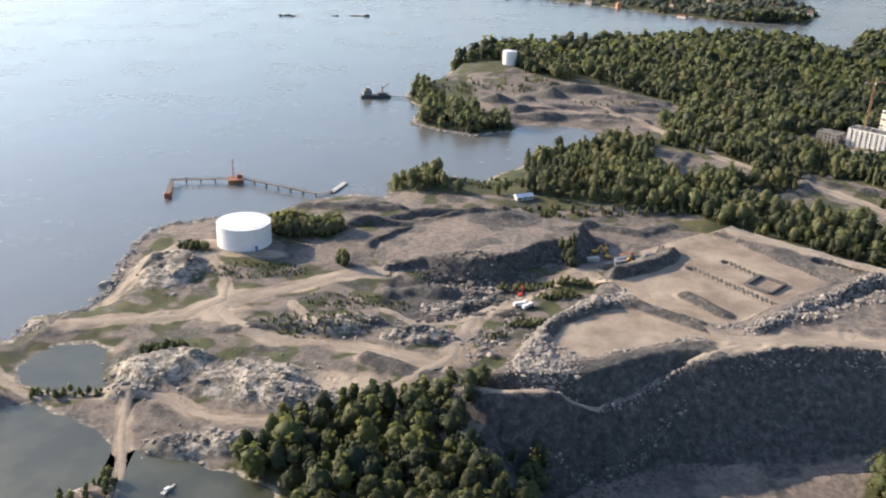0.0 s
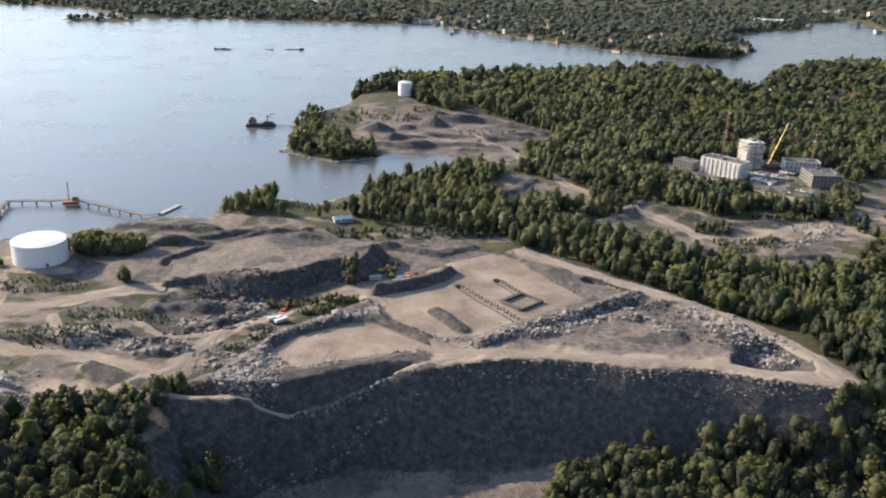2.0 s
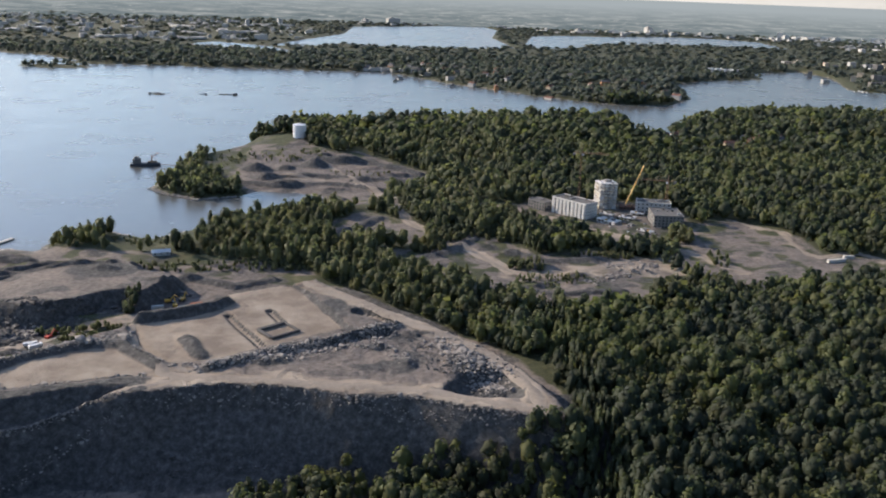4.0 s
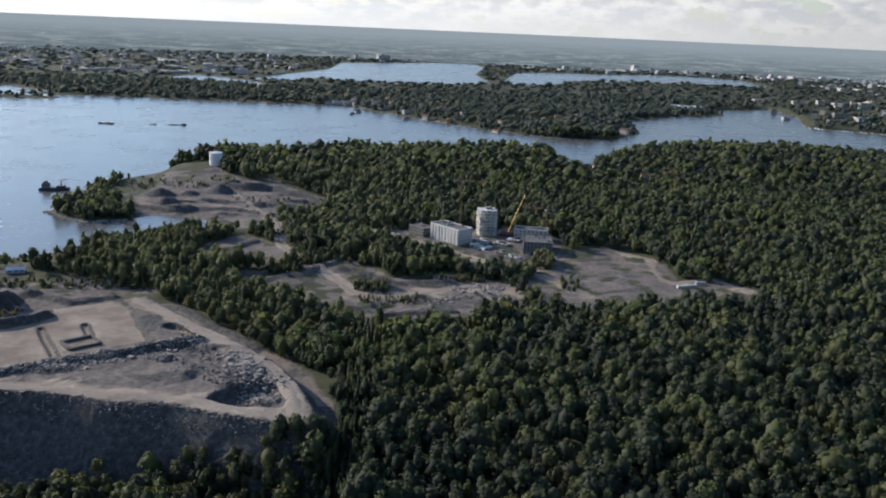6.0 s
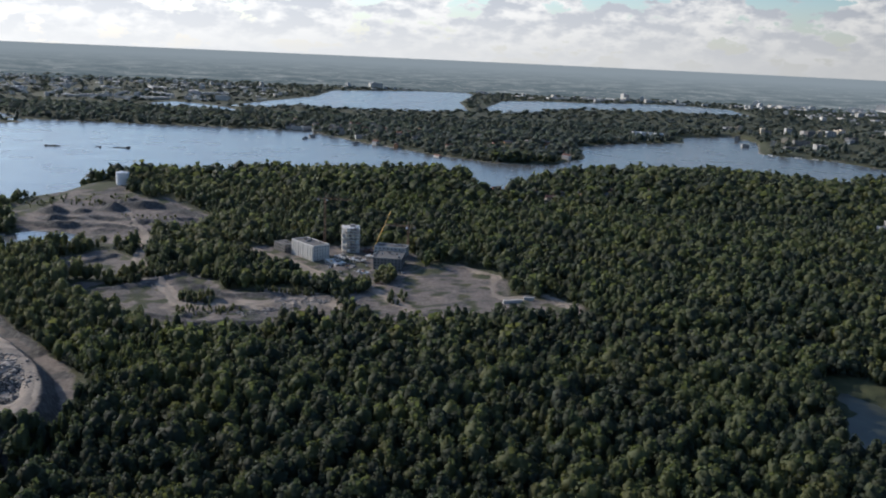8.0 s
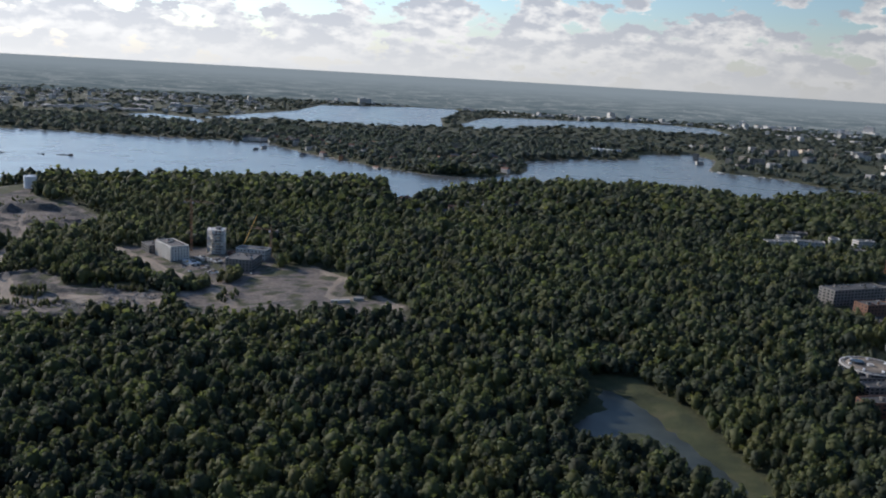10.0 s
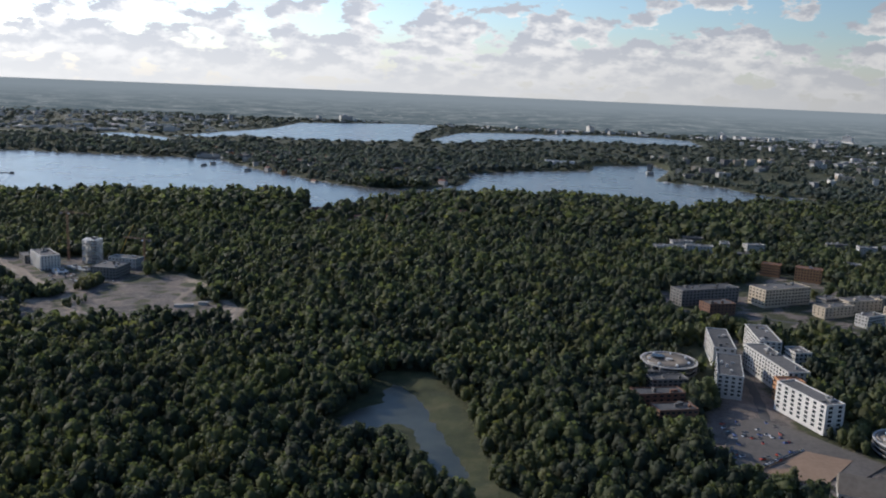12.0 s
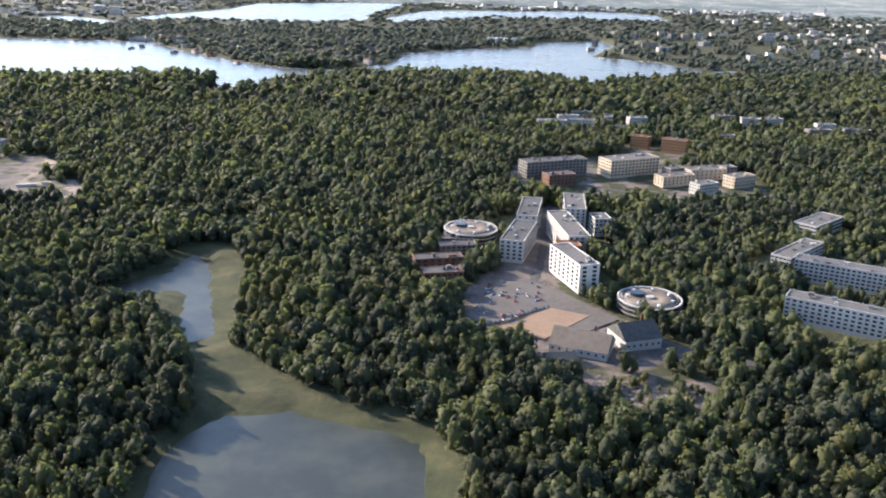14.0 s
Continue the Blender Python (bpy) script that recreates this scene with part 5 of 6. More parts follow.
for x, y in ((220, 2185), (250, 2172), (280, 2150), (196, 2180), (330, 2090), (390, 1990)):
    block("harbour_house", "white harbour house on the far shore", x, y, rng.uniform(0, 40), 26, 12, 8, WHITE_WALL, ROOF_GREY, 2, 5, attic=False, group="harbour houses")
for i in range(26):
    x, y = rng.uniform(1390, 1560), 0
    y = 2110 - (x - 1390) * 0.5 + rng.uniform(-40, -8)
    motor_boat(x, y, rng.uniform(0, 180), 10)


# ---- machines and site clutter ----
def excavator(x, y, turn, mat, label):
    z = ground_at(x, y)
    t = thing("excavator", label, "excavator", pose(x, y, z, 0, 0, turn), "excavators")
    for s in (-1.3, 1.3):
        bm = bmesh.new()
        box(bm, 0, s, 0, 4.6, 0.7, 1.1, 0, 0.3)
        part("track", bm, RUBBER, t)
    bm = bmesh.new()
    box(bm, -0.6, 0, 1.1, 4.2, 2.9, 1.5, 0, 0.2)
    part("body", bm, mat, t)
    bm = bmesh.new()
    box(bm, 1.1, 0.9, 1.6, 1.6, 1.1, 1.9, 0, 0.15)
    part("cab", bm, GLASS, t)
    bm = bmesh.new()
    beam(bm, (1.2, -0.3, 2.0), (4.5, -0.3, 5.2), 0.6)
    beam(bm, (4.5, -0.3, 5.2), (7.2, -0.3, 2.2), 0.5)
    part("boom", bm, mat, t)
    bm = bmesh.new()
    box(bm, 7.3, -0.3, 0.9, 1.1, 1.3, 1.3, 0, 0.2)
    part("bucket", bm, STEEL, t)


for x, y, a, m, lab in ((152, 512, 30, YELLOW, "yellow tracked excavator on the gravel bench"), (158, 506, 110, YELLOW, "yellow tracked excavator on the gravel bench"), (174, 496, 200, YELLOW, "yellow tracked excavator on the gravel bench"),
                        (95, 453, 70, RED, "red tracked excavator at the quarry pit"), (160, 518, 80, YELLOW, "yellow tracked excavator on the gravel bench")):
    excavator(x, y, a, m, lab)


def container(x, y, turn, mat, label, w=8.0):
    z = ground_at(x, y)
    t = thing("container", label, "container", pose(x, y, z, 0, 0, turn), "containers")
    bm = bmesh.new()
    box(bm, 0, 0, 0, w, 2.8, 2.8, 0, 0.06)
    part("body", bm, mat, t)
    for i in range(8):
        bm = bmesh.new()
        box(bm, -w / 2 + (i + 0.5) * w / 8, -1.43, 0.2, 0.14, 0.08, 2.4)
        part("rib", bm, mat, t)
    bm = bmesh.new()
    box(bm, w / 2 + 0.03, 0, 0.15, 0.1, 2.4, 2.4)
    part("door", bm, STEEL, t)


def truck(x, y, turn, mat, label, cat="truck"):
    z = ground_at(x, y) + 0.2
    t = thing(cat, label, cat, pose(x, y, z, 0, 0, turn), cat + "s")
    big = cat == "truck"
    L, W = (8.0, 2.5) if big else (4.4, 1.8)
    bm = bmesh.new()
    box(bm, -0.1 * L, 0, 0.6, L * 0.75, W, 1.9 if big else 0.65, 0, 0.12)
    part("body", bm, mat, t)
    bm = bmesh.new()
    if big:
        box(bm, 0.4 * L, 0, 0.6, L * 0.2, W, 2.2, 0, 0.2)
    else:
        box(bm, -0.05 * L, 0, 1.2, L * 0.5, W * 0.85, 0.55, 0, 0.2)
    part("cab", bm, mat if big else GLASS, t)
    for i in (-0.32, 0.33):
        for s in (-1, 1):
            bm = bmesh.new()
            cyl(bm, 0, 0, -0.15, 0.45 if big else 0.33, 0.45 if big else 0.33, 0.3, 12)
            bmesh.ops.transform(bm, verts=bm.verts, matrix=Matrix.Translation((i * L, s * W * 0.46, 0.42)) @ Matrix.Rotation(math.pi / 2, 4, "X"))
            wheel = part("wheel", bm, RUBBER, t)
            bm = bmesh.new()
            cyl(bm, 0, 0, -0.17, 0.2, 0.2, 0.34, 8)
            bmesh.ops.transform(bm, verts=bm.verts, matrix=Matrix.Translation((i * L, s * W * 0.46, 0.42)) @ Matrix.Rotation(math.pi / 2, 4, "X"))
            part("rim", bm, STEEL, wheel)


for x, y, a in ((92, 434, 20), (96, 432, 40), (28, 340, 70), (31, 332, 20), (164, 488, 15)):
    truck(x, y, a, WHITE_STEEL, "white lorry on the gravel track")
for x, y, a, m in ((166, 500, 20, STEEL), (170, 503, 20, GREY_WALL), (164, 494, 20, STEEL), (172, 508, 20, RUST), (148, 500, 15, WHITE_WALL), (180, 500, 15, STEEL), (155, 490, 20, GREY_WALL), (186, 470 + 36, 20, STEEL)):
    container(x, y, a, m, "grey steel container beside the machines")
for x, y, a in ((698, 641, 10), (706, 643, 15), (717, 652, 0)):
    container(x, y, a, WHITE_WALL, "pale site cabin by the field road", 9)
rng = random.Random(21)
for i in range(46):
    x, y = rng.uniform(1138, 1182), rng.uniform(368, 432)
    if x - 1138 > (y - 340) * 0.9:
        continue
    truck(x, y, rng.uniform(0, 180), rng.choice((WHITE_STEEL, STEEL, GREY_WALL, RED, BLUE)), "parked car on the paved square", "car")
for i in range(14):
    truck(1150 + 2.6 * i, 357 + 2.35 * i, 42, rng.choice((WHITE_STEEL, STEEL, GREY_WALL)), "parked car along the sand court", "car")
for i in range(10):
    truck(rng.uniform(520, 600), rng.uniform(715, 745), rng.uniform(0, 180), rng.choice((WHITE_STEEL, STEEL)), "parked car at the building site", "car")
for x, y in ((118, 612), (215, 782), (205, 776)):
    shed_roof_house(x, y, 20, 14, 6, 3, "low white shed on the wooded shore", WHITE_WALL, WHITE_STEEL)
# foundation frame and soil heaps on the sand pad
ff = thing("foundation_pit", "dark rectangular foundation walls in the sand pad", "foundation", pose(238, 446, 10.9, 0, 0, 42))
for x, y, w, d in ((0, 8, 20, 2.5), (0, -8, 20, 1.5), (9.5, 0, 1.5, 14), (-9.5, 0, 2.5, 14)):
    bm = bmesh.new()
    box(bm, x, y, -0.5, w, d, 2.4, 0, 0.3)
    part("wall", bm, STONE_DARK, ff)


# ---- loose stone ----
def rock_template(seed):
    bm = bmesh.new()
    bmesh.ops.create_icosphere(bm, subdivisions=1, radius=1.0)
    r = random.Random(seed)
    for v in bm.verts:
        v.co *= r.uniform(0.5, 1.25)
        v.co.z *= 0.7
    V = np.array([v.co for v in bm.verts])
    F = np.array([[v.index for v in f.verts] for f in bm.faces])
    bm.free()
    return V, F


def scatter(templates, pos, size, rs, tall=None):
    """Copies of small meshes at the places pos, turned at random, in one pair of arrays."""
    vs, fs, ts, base = [], [], [], 0
    pick = rs.integers(0, len(templates), len(pos))
    turn = rs.uniform(0, 2 * np.pi, len(pos))
    for k, (V, F) in enumerate(templates):
        m = pick == k
        if not m.any():
            continue
        p, s, a = pos[m], size[m], turn[m]
        h = s if tall is None else tall[m]
        c, sn = np.cos(a)[:, None], np.sin(a)[:, None]
        X = (V[None, :, 0] * c - V[None, :, 1] * sn) * s[:, None] + p[:, 0:1]
        Y = (V[None, :, 0] * sn + V[None, :, 1] * c) * s[:, None] + p[:, 1:2]
        Z = V[None, :, 2] * h[:, None] + p[:, 2:3]
        vs.append(np.stack([X, Y, Z], -1).reshape(-1, 3))
        fs.append((F[None] + (np.arange(m.sum()) * len(V))[:, None, None] + base).reshape(-1, 3))
        ts.append(np.repeat(rs.random(m.sum()), len(V)))
        base += m.sum() * len(V)
    return np.concatenate(vs), np.concatenate(fs), np.concatenate(ts)


def strewn(name, made, mat):
    """One mesh of scattered copies, each with a tint of its own."""
    V, F, tint = made
    me = mesh_np(name, V, F, mat)
    me.polygons.foreach_set("use_smooth", np.full(len(F), mat is not STONE and mat is not STONE_DARK and mat is not WHITE_WALL))
    me.attributes.new("tint", "FLOAT", "POINT").data.foreach_set("value", tint.astype(np.float32))
    return me


ROCK_T = [rock_template(i) for i in range(6)]
rs = np.random.default_rng(3)


def rubble(label, line, width, count, size, mat, seed=0):
    """Broken rock strewn along a line."""
    q = smooth_line(line, 3.0)
    idx = rs.integers(0, len(q), count)
    px = np.array([q[i].x for i in idx]) + rs.normal(0, width * 0.5, count)
    py = np.array([q[i].y for i in idx]) + rs.normal(0, width * 0.5, count)
    s = 0.7 * size * rs.lognormal(0, 0.5, count)
    pos = np.stack([px, py, height(px, py) + s * 0.15], 1)
    me = strewn("rubble", scatter(ROCK_T, pos, s, rs), mat)
    tagged(new("rubble", me), label, "rubble", kind="stuff")


rubble("pale broken rock along the shore", [(-175, 400), (-150, 434), (-146, 470), (-149, 530), (-138, 558), (-105, 577)], 5, 700, 0.9, STONE)
rubble("pale broken rock along the headland shore", [(36, 850), (62, 828), (96, 808), (131, 826)], 4, 250, 1.2, STONE)
rubble("grey boulders on the upper fill", [(338, 428), (350, 412), (358, 395), (366, 380)], 11, 900, 0.95, STONE)
rubble("dark blasted rock edging the haul road", [(310, 440), (345, 385), (372, 372), (372, 400)], 8, 500, 0.7, STONE_DARK)
rubble("pale stone bank below the sand pad", [(204, 384), (240, 405), (285, 432), (300, 444), (312, 452)], 5, 1100, 0.75, STONE)
rubble("pale stone bank between track and hollow", [(152, 425), (120, 412), (98, 396), (88, 372), (80, 345)], 7, 1900, 0.75, STONE)
rubble("coarse tipped rock on the slope", [(92, 376), (85, 356), (88, 342), (100, 350), (94, 368)], 9, 3200, 0.62, STONE)
rubble("crest stones along the fill edge", [(90, 309), (119, 312), (160, 342), (193, 357), (233, 363), (292, 356), (349, 346), (398, 333)], 2.5, 420, 0.6, STONE)
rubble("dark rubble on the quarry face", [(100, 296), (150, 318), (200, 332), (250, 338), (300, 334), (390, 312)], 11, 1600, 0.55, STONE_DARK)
rubble("rubble on the quarry floor", [(120, 285), (170, 278), (220, 282), (250, 292)], 8, 600, 0.8, STONE)
rubble("blasted rock in the pit", [(40, 470), (70, 468), (100, 466), (45, 425), (75, 440)], 10, 1200, 1.0, STONE_DARK)
rubble("dark stones on the bench edge", [(22, 486), (38, 479), (65, 488), (82, 479), (105, 488), (129, 494)], 4, 500, 0.9, STONE_DARK)
rubble("pale crest stones above the ramp", [(102, 356), (118, 359), (131, 365), (148, 370), (164, 376), (178, 377)], 1.6, 420, 0.55, STONE)
rubble("stones along the ramp's outer edge", [(116, 329), (134, 338), (149, 348), (161, 354), (172, 357)], 1.2, 260, 0.5, STONE)
rubble("pale crest stones along the fill edge", [(192, 359), (211, 366), (234, 368), (262, 365), (292, 358), (321, 358), (348, 349), (375, 343), (398, 340)], 1.4, 520, 0.5, STONE)
rubble("stones below the pad's edge", [(152, 440), (163, 412), (184, 391), (202, 390)], 3, 420, 0.55, STONE)
rubble("broken rock strewn over the upper fill", [(236, 396), (250, 402), (276, 418), (300, 424), (318, 402)], 7, 520, 0.7, STONE)
rubble("blasted rock beside the excavator", [(50, 460), (63, 466), (83, 465), (71, 452), (40, 436), (55, 432)], 6, 700, 0.8, STONE)
rubble("pale stones along the loop road", [(60, 392), (72, 404), (90, 420), (60, 375)], 6, 380, 0.7, STONE)
for cx, cy, rx, ry, h in ROCKS:
    rubble("pale blasted rock on a bare knoll", [(cx - rx * 0.7, cy), (cx, cy + 2), (cx + rx * 0.7, cy)], ry * 0.9, 200, 0.8, STONE)
for x, y, w, n in ((-180, 1610, 12, 60), (-95, 1626, 6, 24), (-50, 1633, 16, 60)):
    rubble("low bare rock skerry awash in the sea", [(x - w, y), (x, y + 1), (x + w, y)], 3, n, 1.8, STONE_DARK)
rubble("loose stone in the yard below the school", [(1205, 285), (1230, 265), (1255, 270)], 9, 160, 0.9, STONE)
rubble("stacked brown rock in the works yard", [(500, 615), (520, 622), (538, 618), (515, 600), (480, 575)], 7, 420, 1.2, STONE)


# ---- trees ----
def crown_template(seed, kind, leaves, leaf, core):
    """A crown of unit height: an uneven core under many small folded leaf clumps."""
    r = random.Random(seed)
    V, F = [], []

    def shape(z):
        if kind == "spruce":
            return 0.05 + 0.25 * (1 - z) ** 0.8
        if kind == "pine":
            return 0.24 * math.sin(math.pi * min(1, max(0.02, (z - 0.25) / 0.75))) ** 0.6
        return 0.29 * math.sin(math.pi * min(0.98, max(0.03, (z - 0.04) / 0.96))) ** 0.55
    lobes = [(r.uniform(0, 6.28), r.uniform(0.75, 1.25)) for _ in range(5)]

    def radius(a, z):
        k = 1 + 0.22 * sum(math.cos(a * (i + 1) + p) * q for i, (p, q) in enumerate(lobes)) / 2.2 + 0.16 * math.sin(9 * z + lobes[0][0] + a)
        return shape(z) * k
    lo = 0.28 if kind == "pine" else 0.06
    rings, seg = core
    for i in range(rings):
        z = lo + (0.97 - lo) * (i + 0.3) / rings
        for j in range(seg):
            a = 6.283 * (j + 0.5 * (i % 2)) / seg
            q = radius(a, z) * r.uniform(0.6, 0.92)
            V.append((q * math.cos(a), q * math.sin(a), z + r.uniform(-0.03, 0.03)))
    V += [(0, 0, lo), (0, 0, 0.97)]
    for i in range(rings - 1):
        for j in range(seg):
            a, b = i * seg + j, i * seg + (j + 1) % seg
            F += [(a, b, b + seg), (a, b + seg, a + seg)]
    for j in range(seg):
        F += [(rings * seg, (j + 1) % seg, j), (rings * seg + 1, (rings - 1) * seg + j, (rings - 1) * seg + (j + 1) % seg)]
    for _ in range(leaves):
        z = lo + (1 - lo) * r.random() ** 0.8
        a = r.uniform(0, 6.283)
        q = radius(a, z) * r.uniform(0.8, 1.12)
        c = Vector((q * math.cos(a), q * math.sin(a), z))
        n = Vector((math.cos(a), math.sin(a), r.uniform(-0.2, 1.1))).normalized()
        u = n.orthogonal().normalized()
        u.rotate(Matrix.Rotation(r.uniform(0, 6.28), 3, n))
        w = n.cross(u)
        s = leaf * r.uniform(0.6, 1.35)
        k = len(V)
        for du, dv, dn in ((-1, 0, -0.3), (0, -0.7, 0.15), (1, 0, -0.3), (0, 0.8, 0.25)):
            V.append(tuple(c + u * (du * s) + w * (dv * s) + n * (dn * s)))
        F += [(k, k + 1, k + 3), (k + 1, k + 2, k + 3)]
    return np.array(V), np.array(F)


rs = np.random.default_rng(8)


def in_clearing(x, y):
    m = np.zeros(x.shape, bool)
    e = 3.5 * wobble(x, y, 22, 0.3)
    for k, p in CLEARINGS.items():
        m |= near(p, x, y) + e < 1.5
    for p in PONDS:
        m |= near(p, x, y) < 5
    for bx, by, r in BUILT:
        m |= np.hypot(x - bx, y - by) < r
    return m


TRACKS = [(731, 668, 757, 604), (757, 604, 800, 575), (800, 575, 900, 560), (900, 560, 985, 560), (985, 560, 1060, 520), (1239, 345, 1290, 318), (1290, 318, 1380, 290), (313, 734, 353, 673),
          (296, 807, 313, 734), (475, 762, 520, 712), (384, 806, 475, 762), (353, 673, 395, 600)]


def on_track(x, y):
    m = np.zeros(x.shape, bool)
    for x0, y0, x1, y1 in TRACKS:
        ex, ey = x1 - x0, y1 - y0
        t = np.clip(((x - x0) * ex + (y - y0) * ey) / (ex * ex + ey * ey), 0, 1)
        m |= np.hypot(x - x0 - t * ex, y - y0 - t * ey) < 6
    return m


def spots(x0, x1, y0, y1, step, shore=4.0):
    """Jittered places on wooded land within the stretch."""
    X, Y = np.meshgrid(np.arange(x0, x1, step), np.arange(y0, y1, step))
    X = X.ravel() + rs.uniform(-0.45, 0.45, X.size) * step
    Y = Y.ravel() + rs.uniform(-0.45, 0.45, Y.size) * step
    m = (X > -60 - 0.60 * Y) & (X < 1200 + 0.60 * (Y + 130))
    X, Y = X[m], Y[m]
    m = (land_dist(X, Y) > shore) & ~in_clearing(X, Y) & ~on_track(X, Y)
    m &= rs.random(X.size) < 0.93 - 0.25 * (wobble(X, Y, 120, 1.1) > 0.55)
    return X[m], Y[m]


def wood(label, X, Y, tall, templates, mat, spread=1.0):
    h = 1.08 * tall * np.clip(rs.lognormal(0, 0.27, X.size), 0.5, 1.5) * (1 + 0.25 * wobble(X, Y, 75, 0.6))
    pos = np.stack([X, Y, height(X, Y) - 0.3], 1)
    me = strewn("woodland", scatter(templates, pos, h * rs.uniform(0.85, 1.25, X.size) * spread, rs, h), mat)
    tagged(new("woodland", me), label, "woodland", kind="stuff")


NEAR_T = [crown_template(i, k, 46, 0.072, (3, 6)) for i, k in enumerate(("leaf", "leaf", "leaf", "pine", "pine", "spruce", "leaf", "leaf"))]
MID_T = [crown_template(20 + i, k, 15, 0.115, (3, 5)) for i, k in enumerate(("leaf", "leaf", "pine", "leaf", "spruce"))]
FAR_T = [crown_template(40 + i, k, 7, 0.17, (2, 5)) for i, k in enumerate(("leaf", "leaf", "pine"))]

X, Y = spots(-120, 1700, 225, 480, 6.1)
belt = (X < 420) & (Y > 480)
fore = (X < 480) & (Y < 318) & (X > -60)
order = np.argsort(np.hypot((X - 120) * 0.4, Y - 225) + 1e6 * ~fore)[:280]
single = np.zeros(X.size, bool)
single[order[fore[order]]] = True
SX, SY = X[single], Y[single]
wood("dense mixed forest of dark green crowns", X[~single], Y[~single], 10.5, NEAR_T, LEAF, 1.15)
X, Y = spots(820, 1500, 110, 225, 6.2)
wood("dense mixed forest of dark green crowns", X, Y, 10.5, NEAR_T, LEAF)
X, Y = spots(200, 1800, 480, 760, 6.7)
m = (X < 420) & (Y > 500)
wood("light green birch wood above the quarry", X[m], Y[m], 11, NEAR_T, LEAF_BIRCH)
wood("dense mixed forest of green crowns", X[~m], Y[~m], 10.5, MID_T, LEAF, 1.2)
X, Y = spots(-20, 200, 600, 780, 6.5)
wood("light green birch wood on the shore", X, Y, 9.5, NEAR_T, LEAF_BIRCH)
X, Y = spots(20, 2100, 760, 1120, 8.0, 6)
m = X < 460
wood("light green wood of the headland", X[m], Y[m], 11, MID_T, LEAF_BIRCH, 1.2)
wood("mixed forest of green crowns", X[~m], Y[~m], 11, MID_T, LEAF, 1.3)
X, Y = spots(60, 2400, 1120, 1720, 10.5, 6)
wood("mixed forest of green crowns along the sound", X, Y, 13.5, FAR_T, LEAF, 1.5)
# across the water the leaf colour carries the painted haze
X, Y = spots(-1500, 3000, 1640, 2700, 19, 8)
m = ~((X > 1400) & (Y > 2030) & (wobble(X, Y, 130) > -0.1))
wood("far wooded shores across the water", X[m], Y[m], 10.5, FAR_T, LEAF_FAR_HAZE, 2.4)
X, Y = spots(-2800, 4200, 2700, 4850, 44, 12)
m = rs.random(X.size) < np.where((X < -150) & (Y < 4400), 0.55, 1.0)
wood("far wooded land beyond the bays", X[m], Y[m], 8, FAR_T, LEAF_FAR_HAZE, 5.5)

# the far towns: hundreds of pale houses and halls beyond the bays
UNIT = np.array([(x, y, z) for z in (0, 1) for x, y in ((-0.5, -0.5), (0.5, -0.5), (0.5, 0.5), (-0.5, 0.5))], float)
UNIT_F = np.array([(0, 1, 5), (0, 5, 4), (1, 2, 6), (1, 6, 5), (2, 3, 7), (2, 7, 6), (3, 0, 4), (3, 4, 7), (4, 5, 6), (4, 6, 7)])
HOUSE_T = []
for w, d, h in ((1, 0.35, 0.22), (0.8, 0.4, 0.34), (1.3, 0.5, 0.16), (0.5, 0.4, 0.42), (2.0, 0.7, 0.15)):
    HOUSE_T.append((np.concatenate([UNIT * (w, d, h), UNIT * (w * 0.3, d * 0.5, h * 0.15) + (0.1 * w, 0, h)]), np.concatenate([UNIT_F, UNIT_F + 8])))
for label, x0, x1, y0, y1, n, size in (("hazy pale town beyond the bay", -1900, -150, 2950, 4400, 420, 24), ("row of white blocks on the far horizon", 900, 2900, 4350, 4700, 130, 38),
                                       ("pale houses along the far lake", -100, 800, 4600, 4820, 60, 30), ("pale houses of the inner far shore", 2100, 3200, 2700, 4200, 160, 24)):
    hx, hy = rs.uniform(x0, x1, n), rs.uniform(y0, y1, n)
    m = (land_dist(hx, hy) > 15) & (wobble(hx, hy, 420, 1.9) > -0.35)
    hx, hy = hx[m], hy[m]
    hs = size * rs.lognormal(0, 0.35, hx.size)
    tagged(new("distant_town", strewn("distant_town", scatter(HOUSE_T, np.stack([hx, hy, height(hx, hy) + 2], 1), hs, rs), WHITE_WALL)), label, "town", kind="stuff")

# bushes and lone trees on the open ground
bx, by, bh = [], [], []
rng = random.Random(4)
SHRUBS = [(-42, 545, 27, 12, 150, 10), (-12, 489, 4, 4, 5, 10), (-108, 512, 10, 6, 26, 5), (-75, 512, 5, 4, 0, 4), (-90, 380, 14, 7, 26, 5),
          (40, 335, 26, 12, 50, 9), (80, 305, 8, 7, 12, 9), (110, 462, 30, 5, 70, 4), (-20, 410, 30, 16, 150, 2.0), (-60, 480, 30, 12, 130, 2.0),
          (0, 440, 34, 10, 110, 2.0), (95, 262, 40, 14, 40, 9), (200, 256, 60, 10, 60, 10), (-150, 290, 26, 16, 34, 6)]
SHRUBS += [(-95, 275, 12, 12, 24, 5), (52, 960, 12, 30, 26, 7), (90, 1000, 34, 40, 50, 4), (132, 500, 5, 14, 26, 6), (70, 880, 26, 26, 180, 9),
          (100, 850, 30, 22, 160, 9), (-130, 345, 20, 4, 26, 4), (150, 585, 60, 10, 80, 4), (350, 690, 22, 22, 70, 8), (420, 610, 26, 10, 40, 7),
          (1230, 272, 30, 18, 50, 6), (95, 650, 30, 14, 60, 3), (440, 580, 40, 12, 60, 4), (500, 640, 26, 8, 40, 5)]
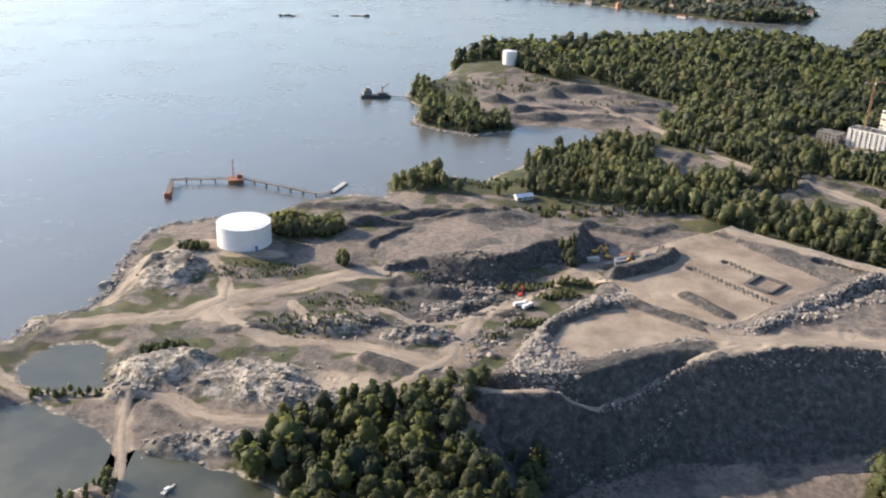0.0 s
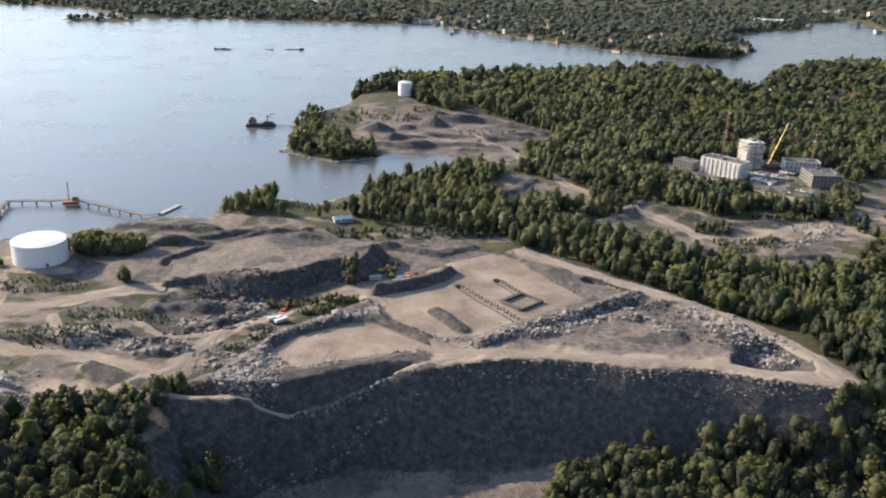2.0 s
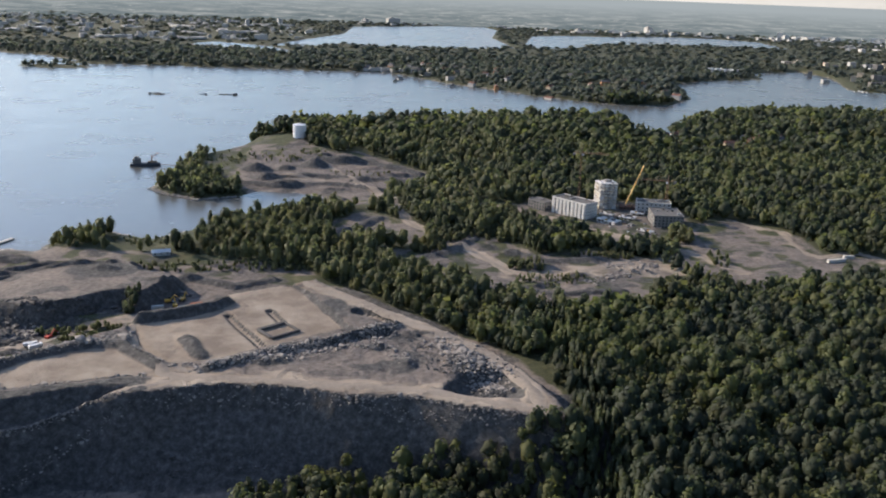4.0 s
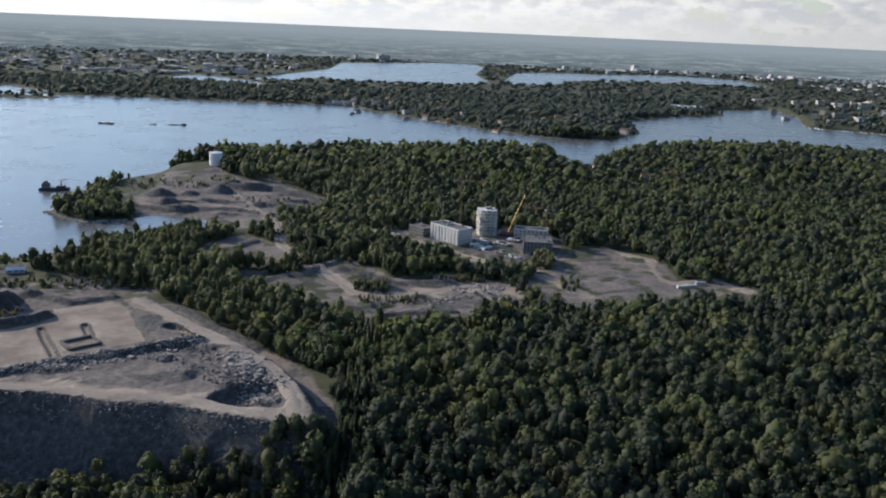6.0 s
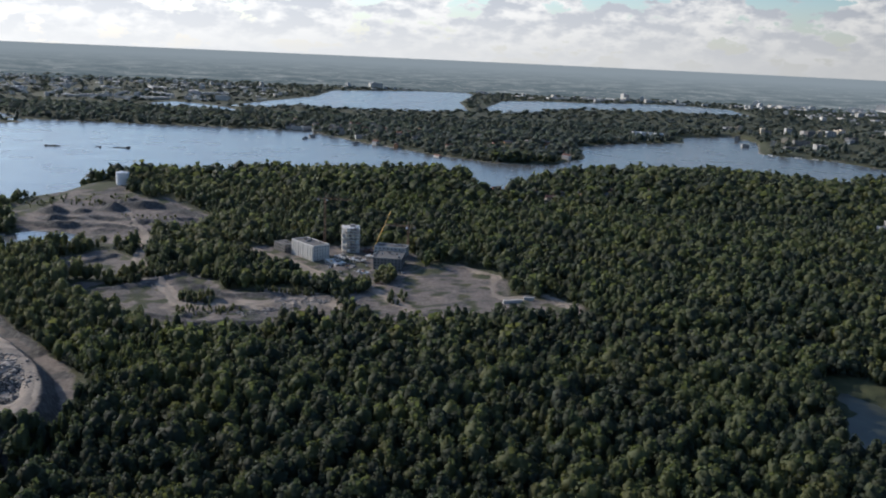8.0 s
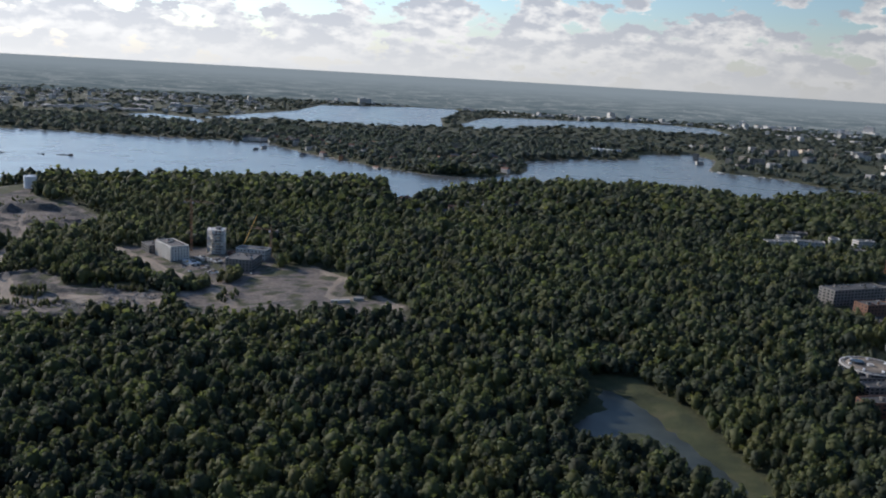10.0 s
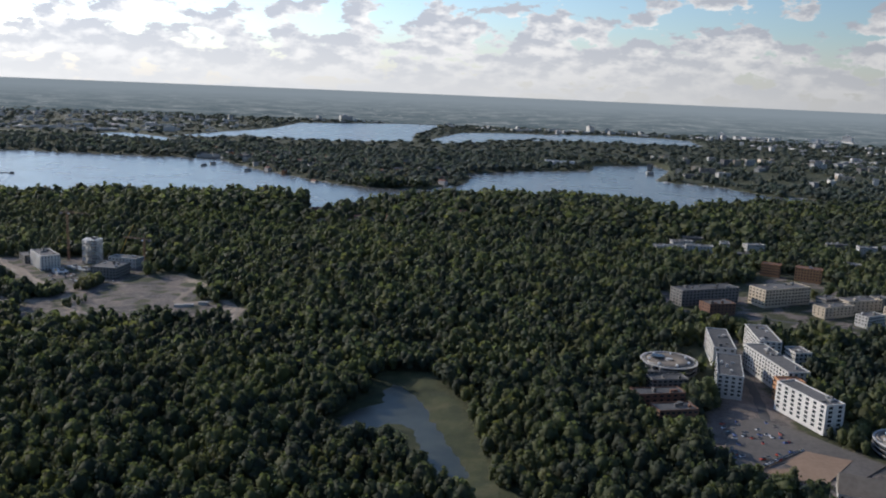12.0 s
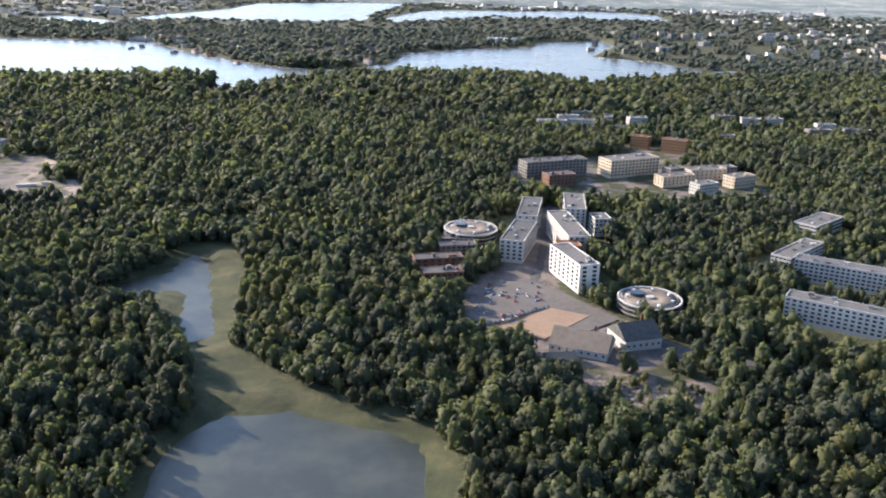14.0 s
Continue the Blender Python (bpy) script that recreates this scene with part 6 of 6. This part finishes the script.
SHRUBS += [(250, 930, 40, 12, 40, 3), (560, 668, 12, 16, 40, 9), (1140, 470, 14, 20, 34, 8), (1262, 430, 14, 18, 30, 9), (1225, 350, 5, 5, 6, 8),
          (1160, 345, 6, 4, 6, 7), (290, 780, 20, 10, 30, 4), (400, 690, 24, 14, 60, 5), (330, 650, 16, 14, 40, 7), (600, 640, 8, 20, 20, 6),
          (170, 1000, 40, 30, 40, 4), (-175, 340, 16, 10, 20, 7), (480, 700, 24, 24, 90, 10), (540, 660, 14, 10, 26, 10)]
SHRUBS += [(230, 590, 40, 8, 50, 5), (92, 412, 12, 5, 50, 3), (118, 446, 14, 6, 70, 3), (75, 398, 6, 4, 14, 2.5), (-160, 470, 8, 40, 40, 3), (585, 700, 12, 20, 30, 10), (1000, 330, 8, 20, 40, 6), (905, 380, 10, 8, 24, 6)]
for cx, cy, rx, ry, n, h in SHRUBS:
    for _ in range(n):
        a, q = rng.uniform(0, 6.283), math.sqrt(rng.random())
        bx.append(cx + rx * q * math.cos(a))
        by.append(cy + ry * q * math.sin(a))
        bh.append(h * rng.uniform(0.6, 1.25))
bx, by, bh = np.array(bx), np.array(by), np.array(bh)
m = land_dist(bx, by) > 1.5
bx, by, bh = bx[m], by[m], bh[m]
me = strewn("bushes", scatter([MID_T[0], MID_T[1], MID_T[3]], np.stack([bx, by, height(bx, by) - 0.3], 1), bh * 1.15, rs, bh), LEAF_BIRCH)
tagged(new("bushes", me), "scattered light green bushes and young birches", "bushes", kind="stuff")

# the nearest trees, one by one
bm = bmesh.new()
cyl(bm, 0, 0, -0.5, 0.22, 0.08, 8.5, 7)
for i in range(5):
    a = i * 1.9
    beam(bm, (0, 0, 3 + 0.8 * i), (1.5 * math.cos(a), 1.5 * math.sin(a), 4.4 + 0.8 * i), 0.09)
trunk_mesh = bpy.data.meshes.new("trunk")
bm.to_mesh(trunk_mesh)
bm.free()
trunk_mesh.materials.append(BARK)
KINDS = []
for i, k in enumerate(("leaf", "leaf", "pine", "leaf", "spruce")):
    V, F = crown_template(60 + i, k, 330, 0.04, (6, 8))
    KINDS.append((k, strewn("crown", (V * 12.0, F, np.full(len(V), 0.15 + 0.18 * i)), LEAF if k != "leaf" else LEAF_BIRCH)))
SZ = height(SX, SY)
rng = random.Random(9)
for x, y, z in zip(SX, SY, SZ):
    k, me = rng.choice(KINDS)
    label = {"leaf": "leafy birch with a rounded green crown", "pine": "tall pine with a high dark crown", "spruce": "slender dark green spruce"}[k]
    t = thing("tree", label, "tree", group="foreground trees")
    s = rng.uniform(0.75, 1.25)
    t.matrix_basis = Matrix.LocRotScale((x, y, z - 0.2), Euler((0, 0, rng.uniform(0, 6.28))), (s * 1.05, s * 1.05, s))
    for name, data in (("trunk", trunk_mesh), ("crown", me)):
        o = new(name, data)
        o.parent = t

# ---- from the plan's units to metres ----
def settled(x, y):
    """The plan east of the quarry and beyond the sound was drawn a little skewed: its true x."""
    return x - 36.0 * np.maximum(1 - (y + 70) / 1830, -1.0) * np.maximum(sstep(400, 460, x), sstep(1500, 2000, y))


for o in list(scene.objects):
    if o.parent is not None or o.type not in ("MESH", "EMPTY") or o.name == "backdrop":
        continue
    x0, y0, z0 = o.matrix_basis.translation
    if o.type == "MESH" and abs(x0) + abs(y0) < 1e-6:
        co = np.empty(len(o.data.vertices) * 3, np.float32)
        o.data.vertices.foreach_get("co", co)
        co[0::3] = settled(co[0::3], co[1::3])
        o.data.vertices.foreach_set("co", co)
        o.data.update()
    else:
        o.matrix_basis = Matrix.Translation((float(settled(np.array(x0), np.array(y0))) - x0, 0, 0)) @ o.matrix_basis
for o in list(scene.objects):
    if o.parent is None and o.type in ("MESH", "EMPTY"):
        o.matrix_basis = Matrix.Scale(SCALE, 4) @ o.matrix_basis
